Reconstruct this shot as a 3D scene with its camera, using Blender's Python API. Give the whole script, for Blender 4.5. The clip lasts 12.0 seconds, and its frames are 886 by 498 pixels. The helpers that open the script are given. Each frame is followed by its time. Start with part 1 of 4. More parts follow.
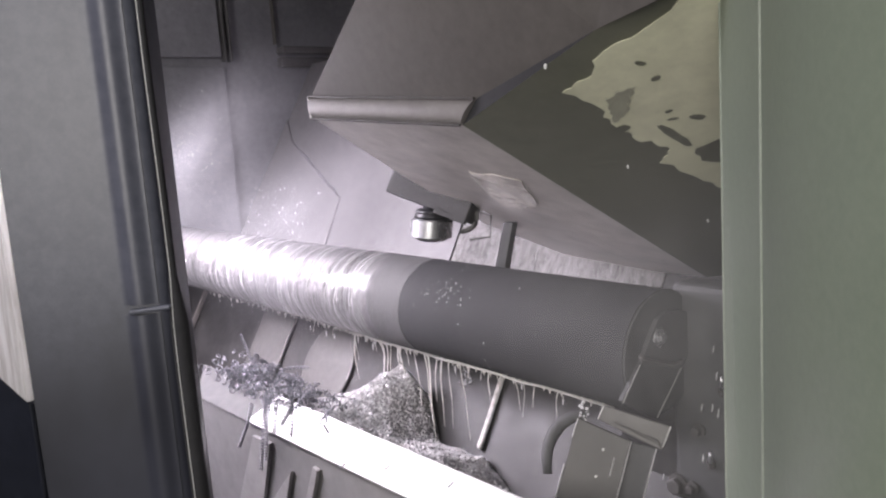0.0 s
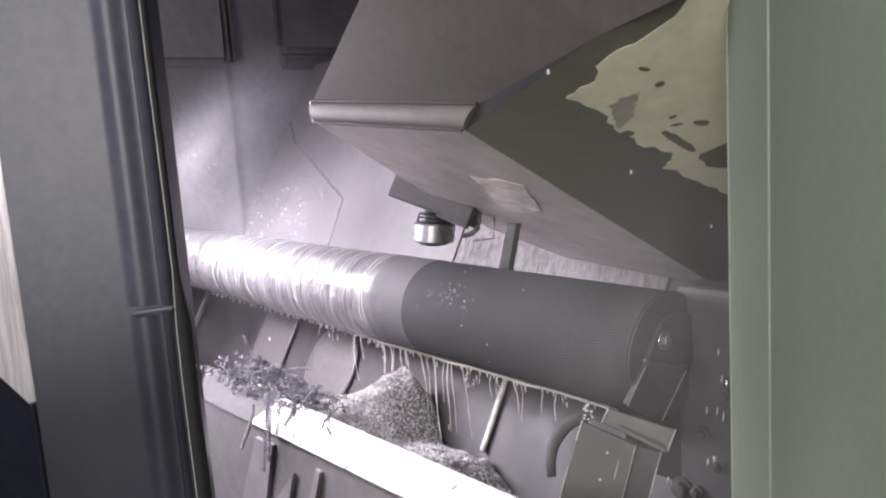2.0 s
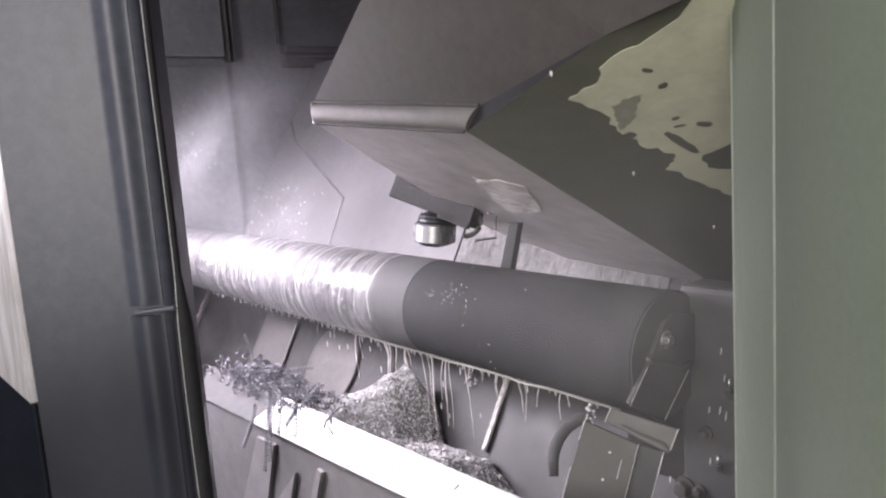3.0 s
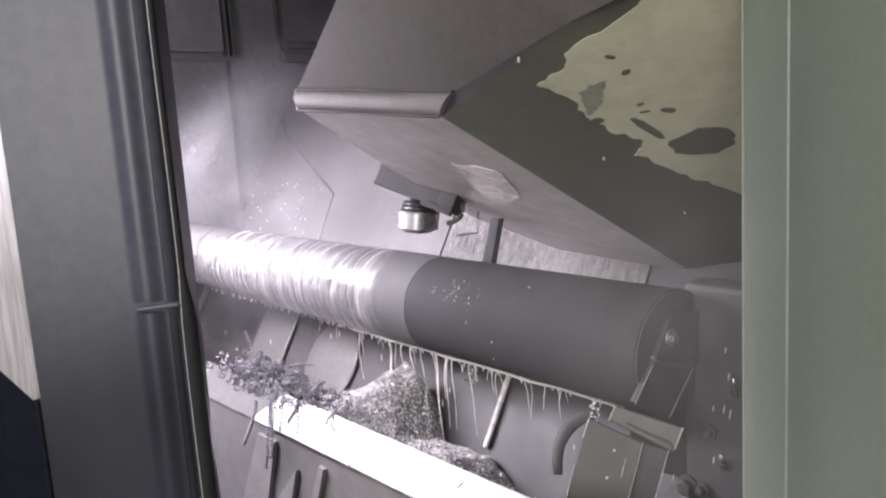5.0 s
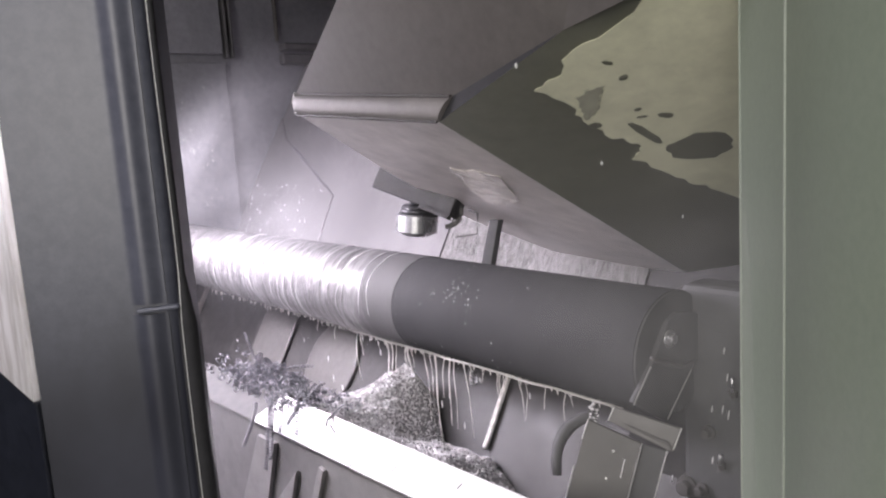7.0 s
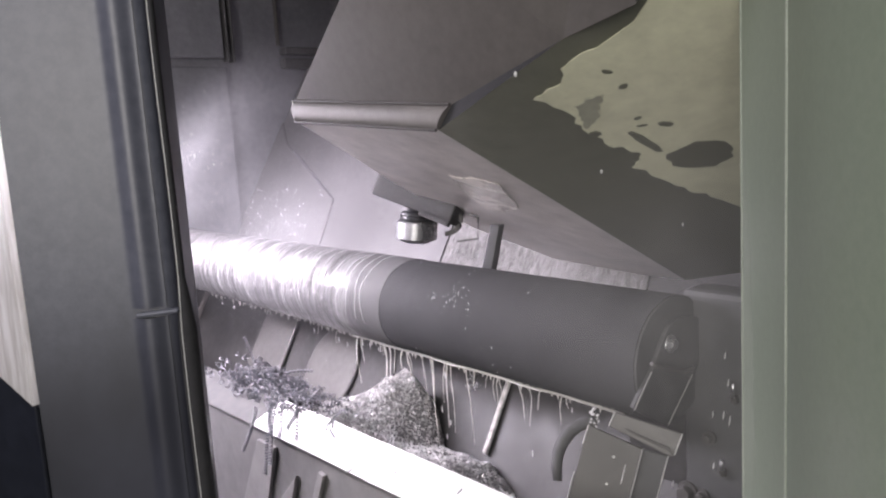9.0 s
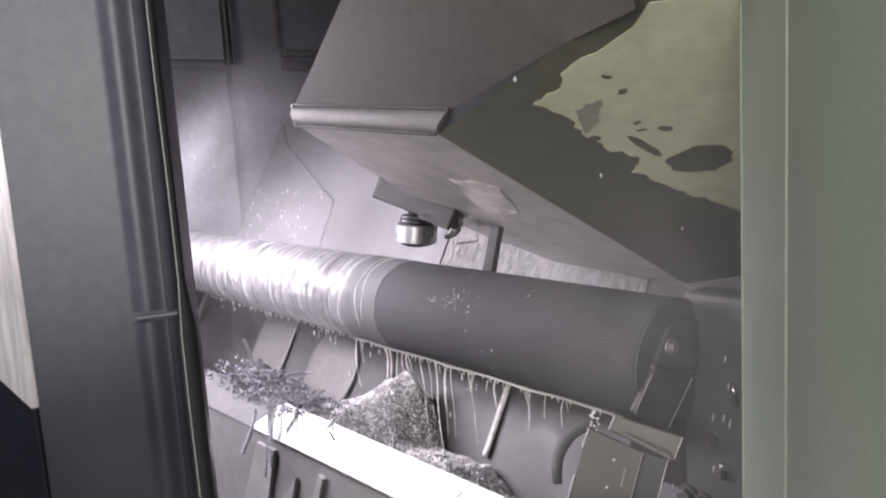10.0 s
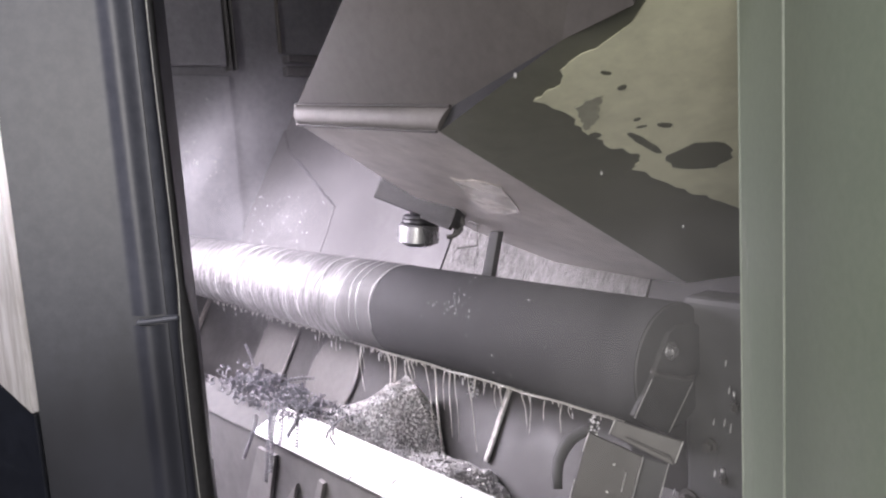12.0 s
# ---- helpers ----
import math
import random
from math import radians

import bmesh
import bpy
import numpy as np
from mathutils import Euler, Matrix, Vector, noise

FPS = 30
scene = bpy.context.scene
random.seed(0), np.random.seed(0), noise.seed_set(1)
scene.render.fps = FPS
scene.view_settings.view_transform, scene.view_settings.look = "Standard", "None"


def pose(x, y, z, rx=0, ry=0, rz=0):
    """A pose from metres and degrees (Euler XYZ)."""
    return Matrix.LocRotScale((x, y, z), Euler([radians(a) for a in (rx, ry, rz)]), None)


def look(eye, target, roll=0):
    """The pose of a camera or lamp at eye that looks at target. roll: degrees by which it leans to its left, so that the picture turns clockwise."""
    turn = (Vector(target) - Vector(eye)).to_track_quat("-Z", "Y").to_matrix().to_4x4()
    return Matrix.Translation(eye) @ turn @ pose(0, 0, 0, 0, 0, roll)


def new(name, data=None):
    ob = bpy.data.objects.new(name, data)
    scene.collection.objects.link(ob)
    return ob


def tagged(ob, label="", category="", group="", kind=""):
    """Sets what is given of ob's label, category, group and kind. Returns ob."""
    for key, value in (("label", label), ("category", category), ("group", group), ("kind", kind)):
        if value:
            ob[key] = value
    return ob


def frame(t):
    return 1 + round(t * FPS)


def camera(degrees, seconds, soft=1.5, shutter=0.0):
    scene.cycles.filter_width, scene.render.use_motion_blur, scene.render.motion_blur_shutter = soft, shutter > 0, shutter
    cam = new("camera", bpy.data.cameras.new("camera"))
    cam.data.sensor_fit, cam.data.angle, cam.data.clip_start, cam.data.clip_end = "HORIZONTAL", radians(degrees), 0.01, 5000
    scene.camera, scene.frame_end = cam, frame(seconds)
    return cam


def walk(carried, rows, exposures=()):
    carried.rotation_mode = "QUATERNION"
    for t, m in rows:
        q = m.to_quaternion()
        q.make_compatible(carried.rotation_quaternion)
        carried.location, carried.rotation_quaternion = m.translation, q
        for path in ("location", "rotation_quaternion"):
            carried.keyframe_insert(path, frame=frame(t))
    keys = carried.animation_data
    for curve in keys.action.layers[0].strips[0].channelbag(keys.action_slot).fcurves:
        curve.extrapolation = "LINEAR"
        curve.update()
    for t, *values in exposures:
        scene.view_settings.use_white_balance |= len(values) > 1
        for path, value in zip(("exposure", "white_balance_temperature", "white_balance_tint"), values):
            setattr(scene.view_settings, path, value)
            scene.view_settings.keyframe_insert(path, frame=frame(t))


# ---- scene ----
cam = camera(60, 12.0, soft=2.2)
PATH = [
    (0, pose(0.0125, -0.5901, 1.2147, 81.550, 3.903, 50.521)),
    (0.5, pose(0.0116, -0.5893, 1.2138, 81.624, 3.889, 50.609)),
    (1, pose(0.0101, -0.5900, 1.2145, 81.615, 3.872, 50.553)),
    (1.5, pose(0.0097, -0.5898, 1.2136, 81.707, 3.839, 50.633)),
    (2, pose(0.0091, -0.5890, 1.2148, 81.639, 3.801, 50.716)),
    (2.5, pose(0.0082, -0.5890, 1.2148, 81.620, 3.813, 50.733)),
    (3, pose(0.0066, -0.5896, 1.2152, 81.555, 3.842, 50.696)),
    (5, pose(-0.0007, -0.5938, 1.2162, 81.249, 3.550, 50.424)),
    (5.5, pose(0.0000, -0.5938, 1.2163, 81.242, 3.582, 50.436)),
    (6, pose(0.0007, -0.5940, 1.2165, 81.242, 3.587, 50.440)),
    (6.5, pose(0.0016, -0.5942, 1.2158, 81.345, 3.658, 50.434)),
    (7, pose(0.0011, -0.5947, 1.2167, 81.339, 3.652, 50.373)),
    (9, pose(0.0001, -0.5940, 1.2164, 81.683, 3.541, 50.417)),
    (9.5, pose(-0.0003, -0.5944, 1.2162, 81.788, 3.474, 50.400)),
    (10, pose(-0.0002, -0.5936, 1.2177, 81.784, 3.501, 50.429)),
    (10.5, pose(0.0003, -0.5936, 1.2159, 81.969, 3.403, 50.452)),
    (11, pose(0.0009, -0.5928, 1.2163, 82.051, 3.447, 50.519)),
    (11.5, pose(0.0016, -0.5918, 1.2142, 82.258, 3.463, 50.642)),
    (12, pose(0.0021, -0.5919, 1.2163, 82.233, 3.585, 50.647)),
]
walk(cam, PATH)

# ---- light: work lamp inside the machine, workshop light and added fill lamps ----
world = bpy.data.worlds.new("workshop_air")
scene.world = world
world.use_nodes = True
wbg = world.node_tree.nodes["Background"]
wbg.inputs[0].default_value = (1.0, 0.95, 1.06, 1)
wbg.inputs[1].default_value = 0.3


def area_lamp(name, eye, target, sx, sy, power, colour, spread=180):
    data = bpy.data.lights.new(name, "AREA")
    data.shape, data.size, data.size_y, data.energy, data.color = "RECTANGLE", sx, sy, power, colour
    data.spread = radians(spread)
    ob = new(name, data)
    ob.matrix_world = look(eye, target)
    return ob


# lamp strip over the chuck end of the work space, shining down and along the bar
area_lamp("work_lamp", (-1.30, -0.40, 1.33), (-1.14, 0.02, 1.03), 0.50, 0.34, 12.5, (0.97, 0.885, 1.02), 124)
# added fill lamp with no known source, brightens the way and chips
area_lamp("rail_lamp", (-0.80, -0.47, 1.26), (-0.70, -0.20, 0.88), 0.26, 0.08, 0.95, (1.0, 0.93, 1.0), 90)
# unseen workshop light behind the operator, set low to reach the slide's end face
area_lamp("workshop_light", (0.5, -1.9, 1.42), (-0.35, -0.1, 1.22), 1.3, 0.9, 28, (1.0, 0.95, 0.90))
# added fill lamp, unseen, brightens the door post and its window
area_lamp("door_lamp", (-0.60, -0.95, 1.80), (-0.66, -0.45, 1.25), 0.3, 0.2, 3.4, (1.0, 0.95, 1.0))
scene.view_settings.exposure = 0.15


# ---- materials ----
def material(name):
    m = bpy.data.materials.new(name)
    m.use_nodes = True
    nt = m.node_tree
    return m, nt, nt.nodes["Principled BSDF"]


def coords(nt, scale=(1, 1, 1), rot=(0, 0, 0)):
    tc = nt.nodes.new("ShaderNodeTexCoord")
    mp = nt.nodes.new("ShaderNodeMapping")
    mp.inputs["Scale"].default_value = scale
    mp.inputs["Rotation"].default_value = rot
    nt.links.new(tc.outputs["Object"], mp.inputs["Vector"])
    return mp.outputs["Vector"]


def noise_tex(nt, vec, scale, detail=4, rough=0.6, distortion=0.0):
    n = nt.nodes.new("ShaderNodeTexNoise")
    n.inputs["Scale"].default_value = scale
    n.inputs["Detail"].default_value = detail
    n.inputs["Roughness"].default_value = rough
    n.inputs["Distortion"].default_value = distortion
    nt.links.new(vec, n.inputs["Vector"])
    return n.outputs["Fac"]


def ramp(nt, fac, stops):
    r = nt.nodes.new("ShaderNodeValToRGB")
    el = r.color_ramp.elements
    while len(el) < len(stops):
        el.new(0.5)
    for e, (p, c) in zip(el, stops):
        e.position = p
        e.color = (*c, 1) if len(c) == 3 else c
    nt.links.new(fac, r.inputs["Fac"])
    return r.outputs["Color"]


def surface(name, low, high, rough=(0.35, 0.6), metal=0.0, grain=40, stain=5, bump=0.15, stretch=(1, 1, 1), coat=0.0, fine_stretch=None, depth=0.002):
    """Two colours mixed by stains and grain, with roughness wear and fine relief."""
    m, nt, p = material(name)
    v = coords(nt, stretch)
    vf = coords(nt, fine_stretch or stretch)
    a = noise_tex(nt, v, stain, 5, 0.65, 0.4)
    b = noise_tex(nt, vf, grain, 4, 0.7)
    mix = nt.nodes.new("ShaderNodeMath")
    mix.operation = "MULTIPLY_ADD"
    mix.inputs[1].default_value = 0.45
    nt.links.new(b, mix.inputs[0])
    half = nt.nodes.new("ShaderNodeMath")
    half.operation = "MULTIPLY"
    half.inputs[1].default_value = 0.55
    nt.links.new(a, half.inputs[0])
    nt.links.new(half.outputs[0], mix.inputs[2])
    col = ramp(nt, mix.outputs[0], [(0.34, low), (0.64, high)])
    nt.links.new(col, p.inputs["Base Color"])
    rr = nt.nodes.new("ShaderNodeMapRange")
    rr.inputs["From Min"].default_value, rr.inputs["From Max"].default_value = 0.3, 0.7
    rr.inputs["To Min"].default_value, rr.inputs["To Max"].default_value = rough
    nt.links.new(a, rr.inputs["Value"])
    nt.links.new(rr.outputs["Result"], p.inputs["Roughness"])
    p.inputs["Metallic"].default_value = metal
    p.inputs["Coat Weight"].default_value = coat
    p.inputs["Coat Roughness"].default_value = 0.12
    if bump:
        bp = nt.nodes.new("ShaderNodeBump")
        bp.inputs["Strength"].default_value = bump
        bp.inputs["Distance"].default_value = depth
        nt.links.new(mix.outputs[0], bp.inputs["Height"])
        nt.links.new(bp.outputs["Normal"], p.inputs["Normal"])
    return m


M_STEEL = surface("wet_grey_sheet_steel", (0.20, 0.20, 0.222), (0.30, 0.30, 0.325), (0.3, 0.55), 0.1, 60, 6, 0.1)
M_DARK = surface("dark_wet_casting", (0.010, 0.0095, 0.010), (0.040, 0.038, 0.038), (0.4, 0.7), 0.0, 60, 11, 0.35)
M_SHEET = surface("bent_sheet_cover", (0.15, 0.138, 0.132), (0.23, 0.212, 0.205), (0.4, 0.6), 0.2, 90, 5, 0.06)
# splashed underside, its base made paler for the lamp light on it
M_UNDER = surface("splashed_lit_underside", (0.26, 0.244, 0.236), (0.56, 0.526, 0.50), (0.25, 0.5), 0.15, 28, 6, 0.16)
M_WET = surface("rippled_wet_panel", (0.10, 0.096, 0.096), (0.36, 0.35, 0.345), (0.35, 0.55), 0.0, 330, 130, 1.0, (1.0, 0.28, 0.28), depth=0.012)
# near-white base stands in for light reflected off the ground steel
M_RAIL = surface("whitened_ground_way", (0.74, 0.74, 0.75), (0.88, 0.88, 0.88), (0.25, 0.4), 0.1, 120, 4, 0.03, (0.3, 1, 1))
M_PLAIN = surface("plain_wet_sheet", (0.17, 0.163, 0.168), (0.29, 0.28, 0.282), (0.35, 0.6), 0.0, 40, 5, 0.12)
M_PANEL = surface("pale_wet_sheet", (0.090, 0.087, 0.089), (0.138, 0.134, 0.136), (0.3, 0.5), 0.0, 45, 5, 0.1)
# base darkened so the way end stays grey under the fill lamp
M_RAILEND = surface("darkened_way_end", (0.032, 0.031, 0.032), (0.075, 0.072, 0.073), (0.5, 0.7), 0.0, 60, 9, 0.2)
M_COVER = surface("brownish_cover_paint", (0.060, 0.054, 0.051), (0.088, 0.080, 0.076), (0.45, 0.6), 0.1, 90, 4, 0.04)
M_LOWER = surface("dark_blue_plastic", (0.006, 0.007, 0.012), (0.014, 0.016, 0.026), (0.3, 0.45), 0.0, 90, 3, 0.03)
M_SCALEBAR = surface("black_bar_skin", (0.025, 0.0255, 0.027), (0.037, 0.037, 0.039), (0.7, 0.85), 0.0, 70, 9, 0, (1.0, 0.14, 0.14))
M_SCALEBAR.node_tree.nodes["Principled BSDF"].inputs["Specular IOR Level"].default_value = 0.2
M_SCALE = surface("black_mill_scale", (0.045, 0.045, 0.048), (0.08, 0.08, 0.083), (0.55, 0.8), 0.0, 70, 7, 0.35, (0.6, 1, 1))
M_BRACKET = surface("grey_bracket_plate", (0.070, 0.067, 0.065), (0.115, 0.110, 0.107), (0.35, 0.6), 0.25, 80, 8, 0.12)
M_DOOR = surface("blue_grey_door_edge", (0.072, 0.076, 0.100), (0.102, 0.108, 0.138), (0.35, 0.5), 0.1, 90, 3, 0.04)
M_RUBBER_SHADE = surface("black_rubber_and_fold_shade", (0.010, 0.010, 0.012), (0.022, 0.022, 0.026), (0.75, 0.92), 0, 100, 8, 0.1)
M_GREEN = surface("pale_green_machine_paint", (0.168, 0.202, 0.158), (0.205, 0.241, 0.188), (0.4, 0.55), 0, 200, 3, 0.05)
M_CREAM = surface("cream_patch", (0.52, 0.52, 0.39), (0.72, 0.72, 0.54), (0.5, 0.7), 0, 45, 6, 0.15)
M_BLACK = surface("black_steel", (0.02, 0.02, 0.023), (0.05, 0.05, 0.055), (0.3, 0.5), 0.3, 90, 9, 0.2)
M_CHIP = surface("blue_steel_chips", (0.05, 0.05, 0.066), (0.26, 0.255, 0.275), (0.35, 0.55), 0.35, 200, 30, 0.1)
M_TOOL = surface("machined_tool_steel", (0.35, 0.35, 0.37), (0.6, 0.6, 0.62), (0.2, 0.35), 0.85, 120, 8, 0.08)
M_HOLDER = surface("oily_black_tool_holder", (0.002, 0.002, 0.0022), (0.024, 0.023, 0.023), (0.45, 0.7), 0.0, 260, 60, 0.9)
M_FLOOR = surface("workshop_concrete", (0.16, 0.16, 0.155), (0.25, 0.25, 0.24), (0.6, 0.8), 0, 30, 2, 0.1)
M_WALL = surface("workshop_wall_paint", (0.5, 0.52, 0.46), (0.6, 0.62, 0.55), (0.6, 0.8), 0, 30, 1, 0.05)


def bar_material():
    """Steel under running coolant: rippled and bright, its colour grading to dark grey at its end."""
    m, nt, p = material("wet_bright_bar")
    ln = nt.links
    around = noise_tex(nt, coords(nt, (1, 0.10, 0.10)), 95, 4, 0.6, 0.6)
    broken = noise_tex(nt, coords(nt, (1, 0.32, 0.32)), 85, 3, 0.6, 0.4)
    broad = noise_tex(nt, coords(nt, (1, 0.5, 0.5)), 14, 3, 0.5, 0.3)
    bright = ramp(nt, around, [(0.3, (0.12, 0.118, 0.12)), (0.7, (0.40, 0.39, 0.395))])
    collar = ramp(nt, broad, [(0.3, (0.032, 0.031, 0.032)), (0.7, (0.062, 0.061, 0.062))])
    tc = nt.nodes.new("ShaderNodeTexCoord")
    sp = nt.nodes.new("ShaderNodeSeparateXYZ")
    ln.new(tc.outputs["Object"], sp.inputs[0])
    jig = nt.nodes.new("ShaderNodeMath")
    jig.operation, jig.inputs[1].default_value = "MULTIPLY_ADD", 0.07
    ln.new(broken, jig.inputs[0])
    ln.new(sp.outputs["X"], jig.inputs[2])
    mr = nt.nodes.new("ShaderNodeMapRange")
    mr.interpolation_type = "SMOOTHSTEP"
    mr.inputs["From Min"].default_value, mr.inputs["From Max"].default_value = BRIGHT_END - 0.115, BRIGHT_END - 0.02
    ln.new(jig.outputs[0], mr.inputs["Value"])
    f = mr.outputs["Result"]
    mx = nt.nodes.new("ShaderNodeMix")
    mx.data_type = "RGBA"
    ln.new(f, mx.inputs[0])
    ln.new(bright, mx.inputs[6])
    ln.new(collar, mx.inputs[7])
    ln.new(mx.outputs[2], p.inputs["Base Color"])

    def by_end(socket, lo, hi):
        r = nt.nodes.new("ShaderNodeMapRange")
        r.inputs["To Min"].default_value, r.inputs["To Max"].default_value = lo, hi
        ln.new(f, r.inputs["Value"])
        ln.new(r.outputs["Result"], socket)

    by_end(p.inputs["Metallic"], 0.55, 0.0)
    by_end(p.inputs["Roughness"], 0.30, 0.75)
    by_end(p.inputs["Coat Weight"], 0.9, 0.0)
    p.inputs["Coat Roughness"].default_value = 0.10
    add = nt.nodes.new("ShaderNodeMath")
    add.operation = "MULTIPLY_ADD"
    add.inputs[1].default_value = 0.8
    ln.new(broken, add.inputs[0])
    ln.new(around, add.inputs[2])
    bp = nt.nodes.new("ShaderNodeBump")
    by_end(bp.inputs["Strength"], 1.0, 0.12)
    bp.inputs["Distance"].default_value = 0.022
    ln.new(add.outputs[0], bp.inputs["Height"])
    ln.new(bp.outputs["Normal"], p.inputs["Normal"])
    return m


# where the bright, wet length of the bar ends when its travel is nought
BRIGHT_END = -0.74
M_BAR = bar_material()


def water(name, colour, rough, alpha):
    m, nt, p = material(name)
    p.inputs["Base Color"].default_value = (*colour, 1)
    p.inputs["Roughness"].default_value = rough
    p.inputs["Transmission Weight"].default_value = 0.4
    p.inputs["IOR"].default_value = 1.33
    p.inputs["Alpha"].default_value = alpha
    return m


M_COOLANT = water("milky_coolant", (0.86, 0.84, 0.80), 0.12, 1.0)
M_DROP = water("clear_drop", (0.9, 0.9, 0.9), 0.05, 1.0)


def mist_material(name, density):
    """A thin veil of coolant mist: dense in the middle, gone at the rim, with wisps."""
    m = bpy.data.materials.new(name)
    m.use_nodes = True
    nt = m.node_tree
    nt.nodes.clear()
    out = nt.nodes.new("ShaderNodeOutputMaterial")
    tc = nt.nodes.new("ShaderNodeTexCoord")
    gr = nt.nodes.new("ShaderNodeTexGradient")
    gr.gradient_type = "QUADRATIC_SPHERE"
    nt.links.new(tc.outputs["Object"], gr.inputs["Vector"])
    ns = noise_tex(nt, tc.outputs["Object"], 2.2, 4, 0.55, 0.8)
    mr = nt.nodes.new("ShaderNodeMapRange")
    mr.inputs["From Min"].default_value, mr.inputs["From Max"].default_value = 0.25, 0.75
    mr.inputs["To Min"].default_value, mr.inputs["To Max"].default_value = 0.35, 1.0
    nt.links.new(ns, mr.inputs["Value"])
    mul = nt.nodes.new("ShaderNodeMath")
    mul.operation = "MULTIPLY"
    nt.links.new(gr.outputs["Fac"], mul.inputs[0])
    nt.links.new(mr.outputs["Result"], mul.inputs[1])
    mul2 = nt.nodes.new("ShaderNodeMath")
    mul2.operation = "MULTIPLY"
    mul2.inputs[1].default_value = density
    nt.links.new(mul.outputs[0], mul2.inputs[0])
    dif = nt.nodes.new("ShaderNodeBsdfDiffuse")
    dif.inputs[0].default_value = (0.92, 0.91, 0.94, 1)
    tra = nt.nodes.new("ShaderNodeBsdfTranslucent")
    tra.inputs[0].default_value = (0.92, 0.91, 0.94, 1)
    both = nt.nodes.new("ShaderNodeMixShader")
    both.inputs[0].default_value = 0.5
    nt.links.new(dif.outputs[0], both.inputs[1])
    nt.links.new(tra.outputs[0], both.inputs[2])
    clear = nt.nodes.new("ShaderNodeBsdfTransparent")
    mix = nt.nodes.new("ShaderNodeMixShader")
    nt.links.new(mul2.outputs[0], mix.inputs[0])
    nt.links.new(clear.outputs[0], mix.inputs[1])
    nt.links.new(both.outputs[0], mix.inputs[2])
    nt.links.new(mix.outputs[0], out.inputs["Surface"])
    return m


# ---- mesh helpers ----
def add_box(bm, size, m=None):
    r = bmesh.ops.create_cube(bm, size=1.0, matrix=(m or Matrix()) @ Matrix.Diagonal((*size, 1)))
    return r["verts"]


def add_rod(bm, a, b, r1, r2=None, seg=16):
    a, b = Vector(a), Vector(b)
    q = (b - a).to_track_quat("Z", "Y").to_matrix().to_4x4()
    bmesh.ops.create_cone(bm, cap_ends=True, segments=seg, radius1=r1, radius2=r1 if r2 is None else r2,
                          depth=(b - a).length, matrix=Matrix.Translation((a + b) / 2) @ q)


def add_prism(bm, poly, axis, thick):
    """A flat polygon of 3D corners, given depth along a vector."""
    axis = Vector(axis).normalized() * thick
    low = [bm.verts.new(Vector(p)) for p in poly]
    top = [bm.verts.new(Vector(p) + axis) for p in poly]
    n = len(poly)
    bm.faces.new(low[::-1])
    bm.faces.new(top)
    for i in range(n):
        bm.faces.new((low[i], low[(i + 1) % n], top[(i + 1) % n], top[i]))
    bmesh.ops.recalc_face_normals(bm, faces=bm.faces)


def add_tube(bm, pts, radius, seg=8, closed_ends=True):
    """A round wire along points; radius may be a number or one per point."""
    pts = [Vector(p) for p in pts]
    n = len(pts)
    rings = []
    up = Vector((0.31, 0.17, 0.93))
    for i, p in enumerate(pts):
        t = (pts[min(i + 1, n - 1)] - pts[max(i - 1, 0)]).normalized()
        side = t.cross(up)
        side = side.normalized() if side.length > 1e-4 else t.cross(Vector((1, 0, 0))).normalized()
        nn = side.cross(t)
        r = radius[i] if isinstance(radius, (list, tuple)) else radius
        rings.append([bm.verts.new(p + r * (math.cos(2 * math.pi * k / seg) * side + math.sin(2 * math.pi * k / seg) * nn)) for k in range(seg)])
    for a, b in zip(rings, rings[1:]):
        for k in range(seg):
            bm.faces.new((a[k], a[(k + 1) % seg], b[(k + 1) % seg], b[k]))
    if closed_ends:
        bm.faces.new(rings[0][::-1])
        bm.faces.new(rings[-1])


def bevel_all(bm, width, seg=2, angle=35):
    edges = [e for e in bm.edges if len(e.link_faces) == 2 and e.calc_face_angle(0) > radians(angle)]
    bmesh.ops.bevel(bm, geom=edges, offset=width, segments=seg, affect="EDGES", profile=0.5, clamp_overlap=True)


def finish(name, bm, mat, smooth=False):
    me = bpy.data.meshes.new(name)
    bm.to_mesh(me)
    bm.free()
    me.materials.append(mat)
    if smooth:
        me.polygons.foreach_set("use_smooth", [True] * len(me.polygons))
    return me


def thing(name, bm, mat, label, category, group="", kind="", smooth=False):
    return tagged(new(name, finish(name, bm, mat, smooth)), label, category, group, kind)


def part(name, bm, mat, parent, label="", smooth=False):
    ob = new(name, finish(name, bm, mat, smooth))
    ob.parent = parent
    if label:
        tagged(ob, label)
    return ob


def holder(name, label, category, group="", kind="", at=(0, 0, 0)):
    ob = tagged(new(name), label, category, group, kind)
    ob.location = at
    return ob


# the slant of the bed: along it (up and back) and out of it (front and up)
SLANT = Vector((0, 0.5, 0.866))
OUT = Vector((0, -0.866, 0.5))


def on_bed(x, s, h):
    """A point at x along the bar, s up the slant and h out of it."""
    return Vector((x, 0, 0)) + SLANT * s + OUT * h


M_STREAK = surface("bright_wet_streak", (0.35, 0.34, 0.335), (0.80, 0.78, 0.77), (0.2, 0.4), 0.0, 160, 70, 1.0, depth=0.006)


# ---- workshop round the machine ----
def slab(name, lo, hi, mat, label, category, bevel=0.0):
    bm = bmesh.new()
    lo, hi = Vector(lo), Vector(hi)
    add_box(bm, hi - lo, Matrix.Translation((lo + hi) / 2))
    if bevel:
        bevel_all(bm, bevel)
    return thing(name, bm, mat, label, category, kind="structure")


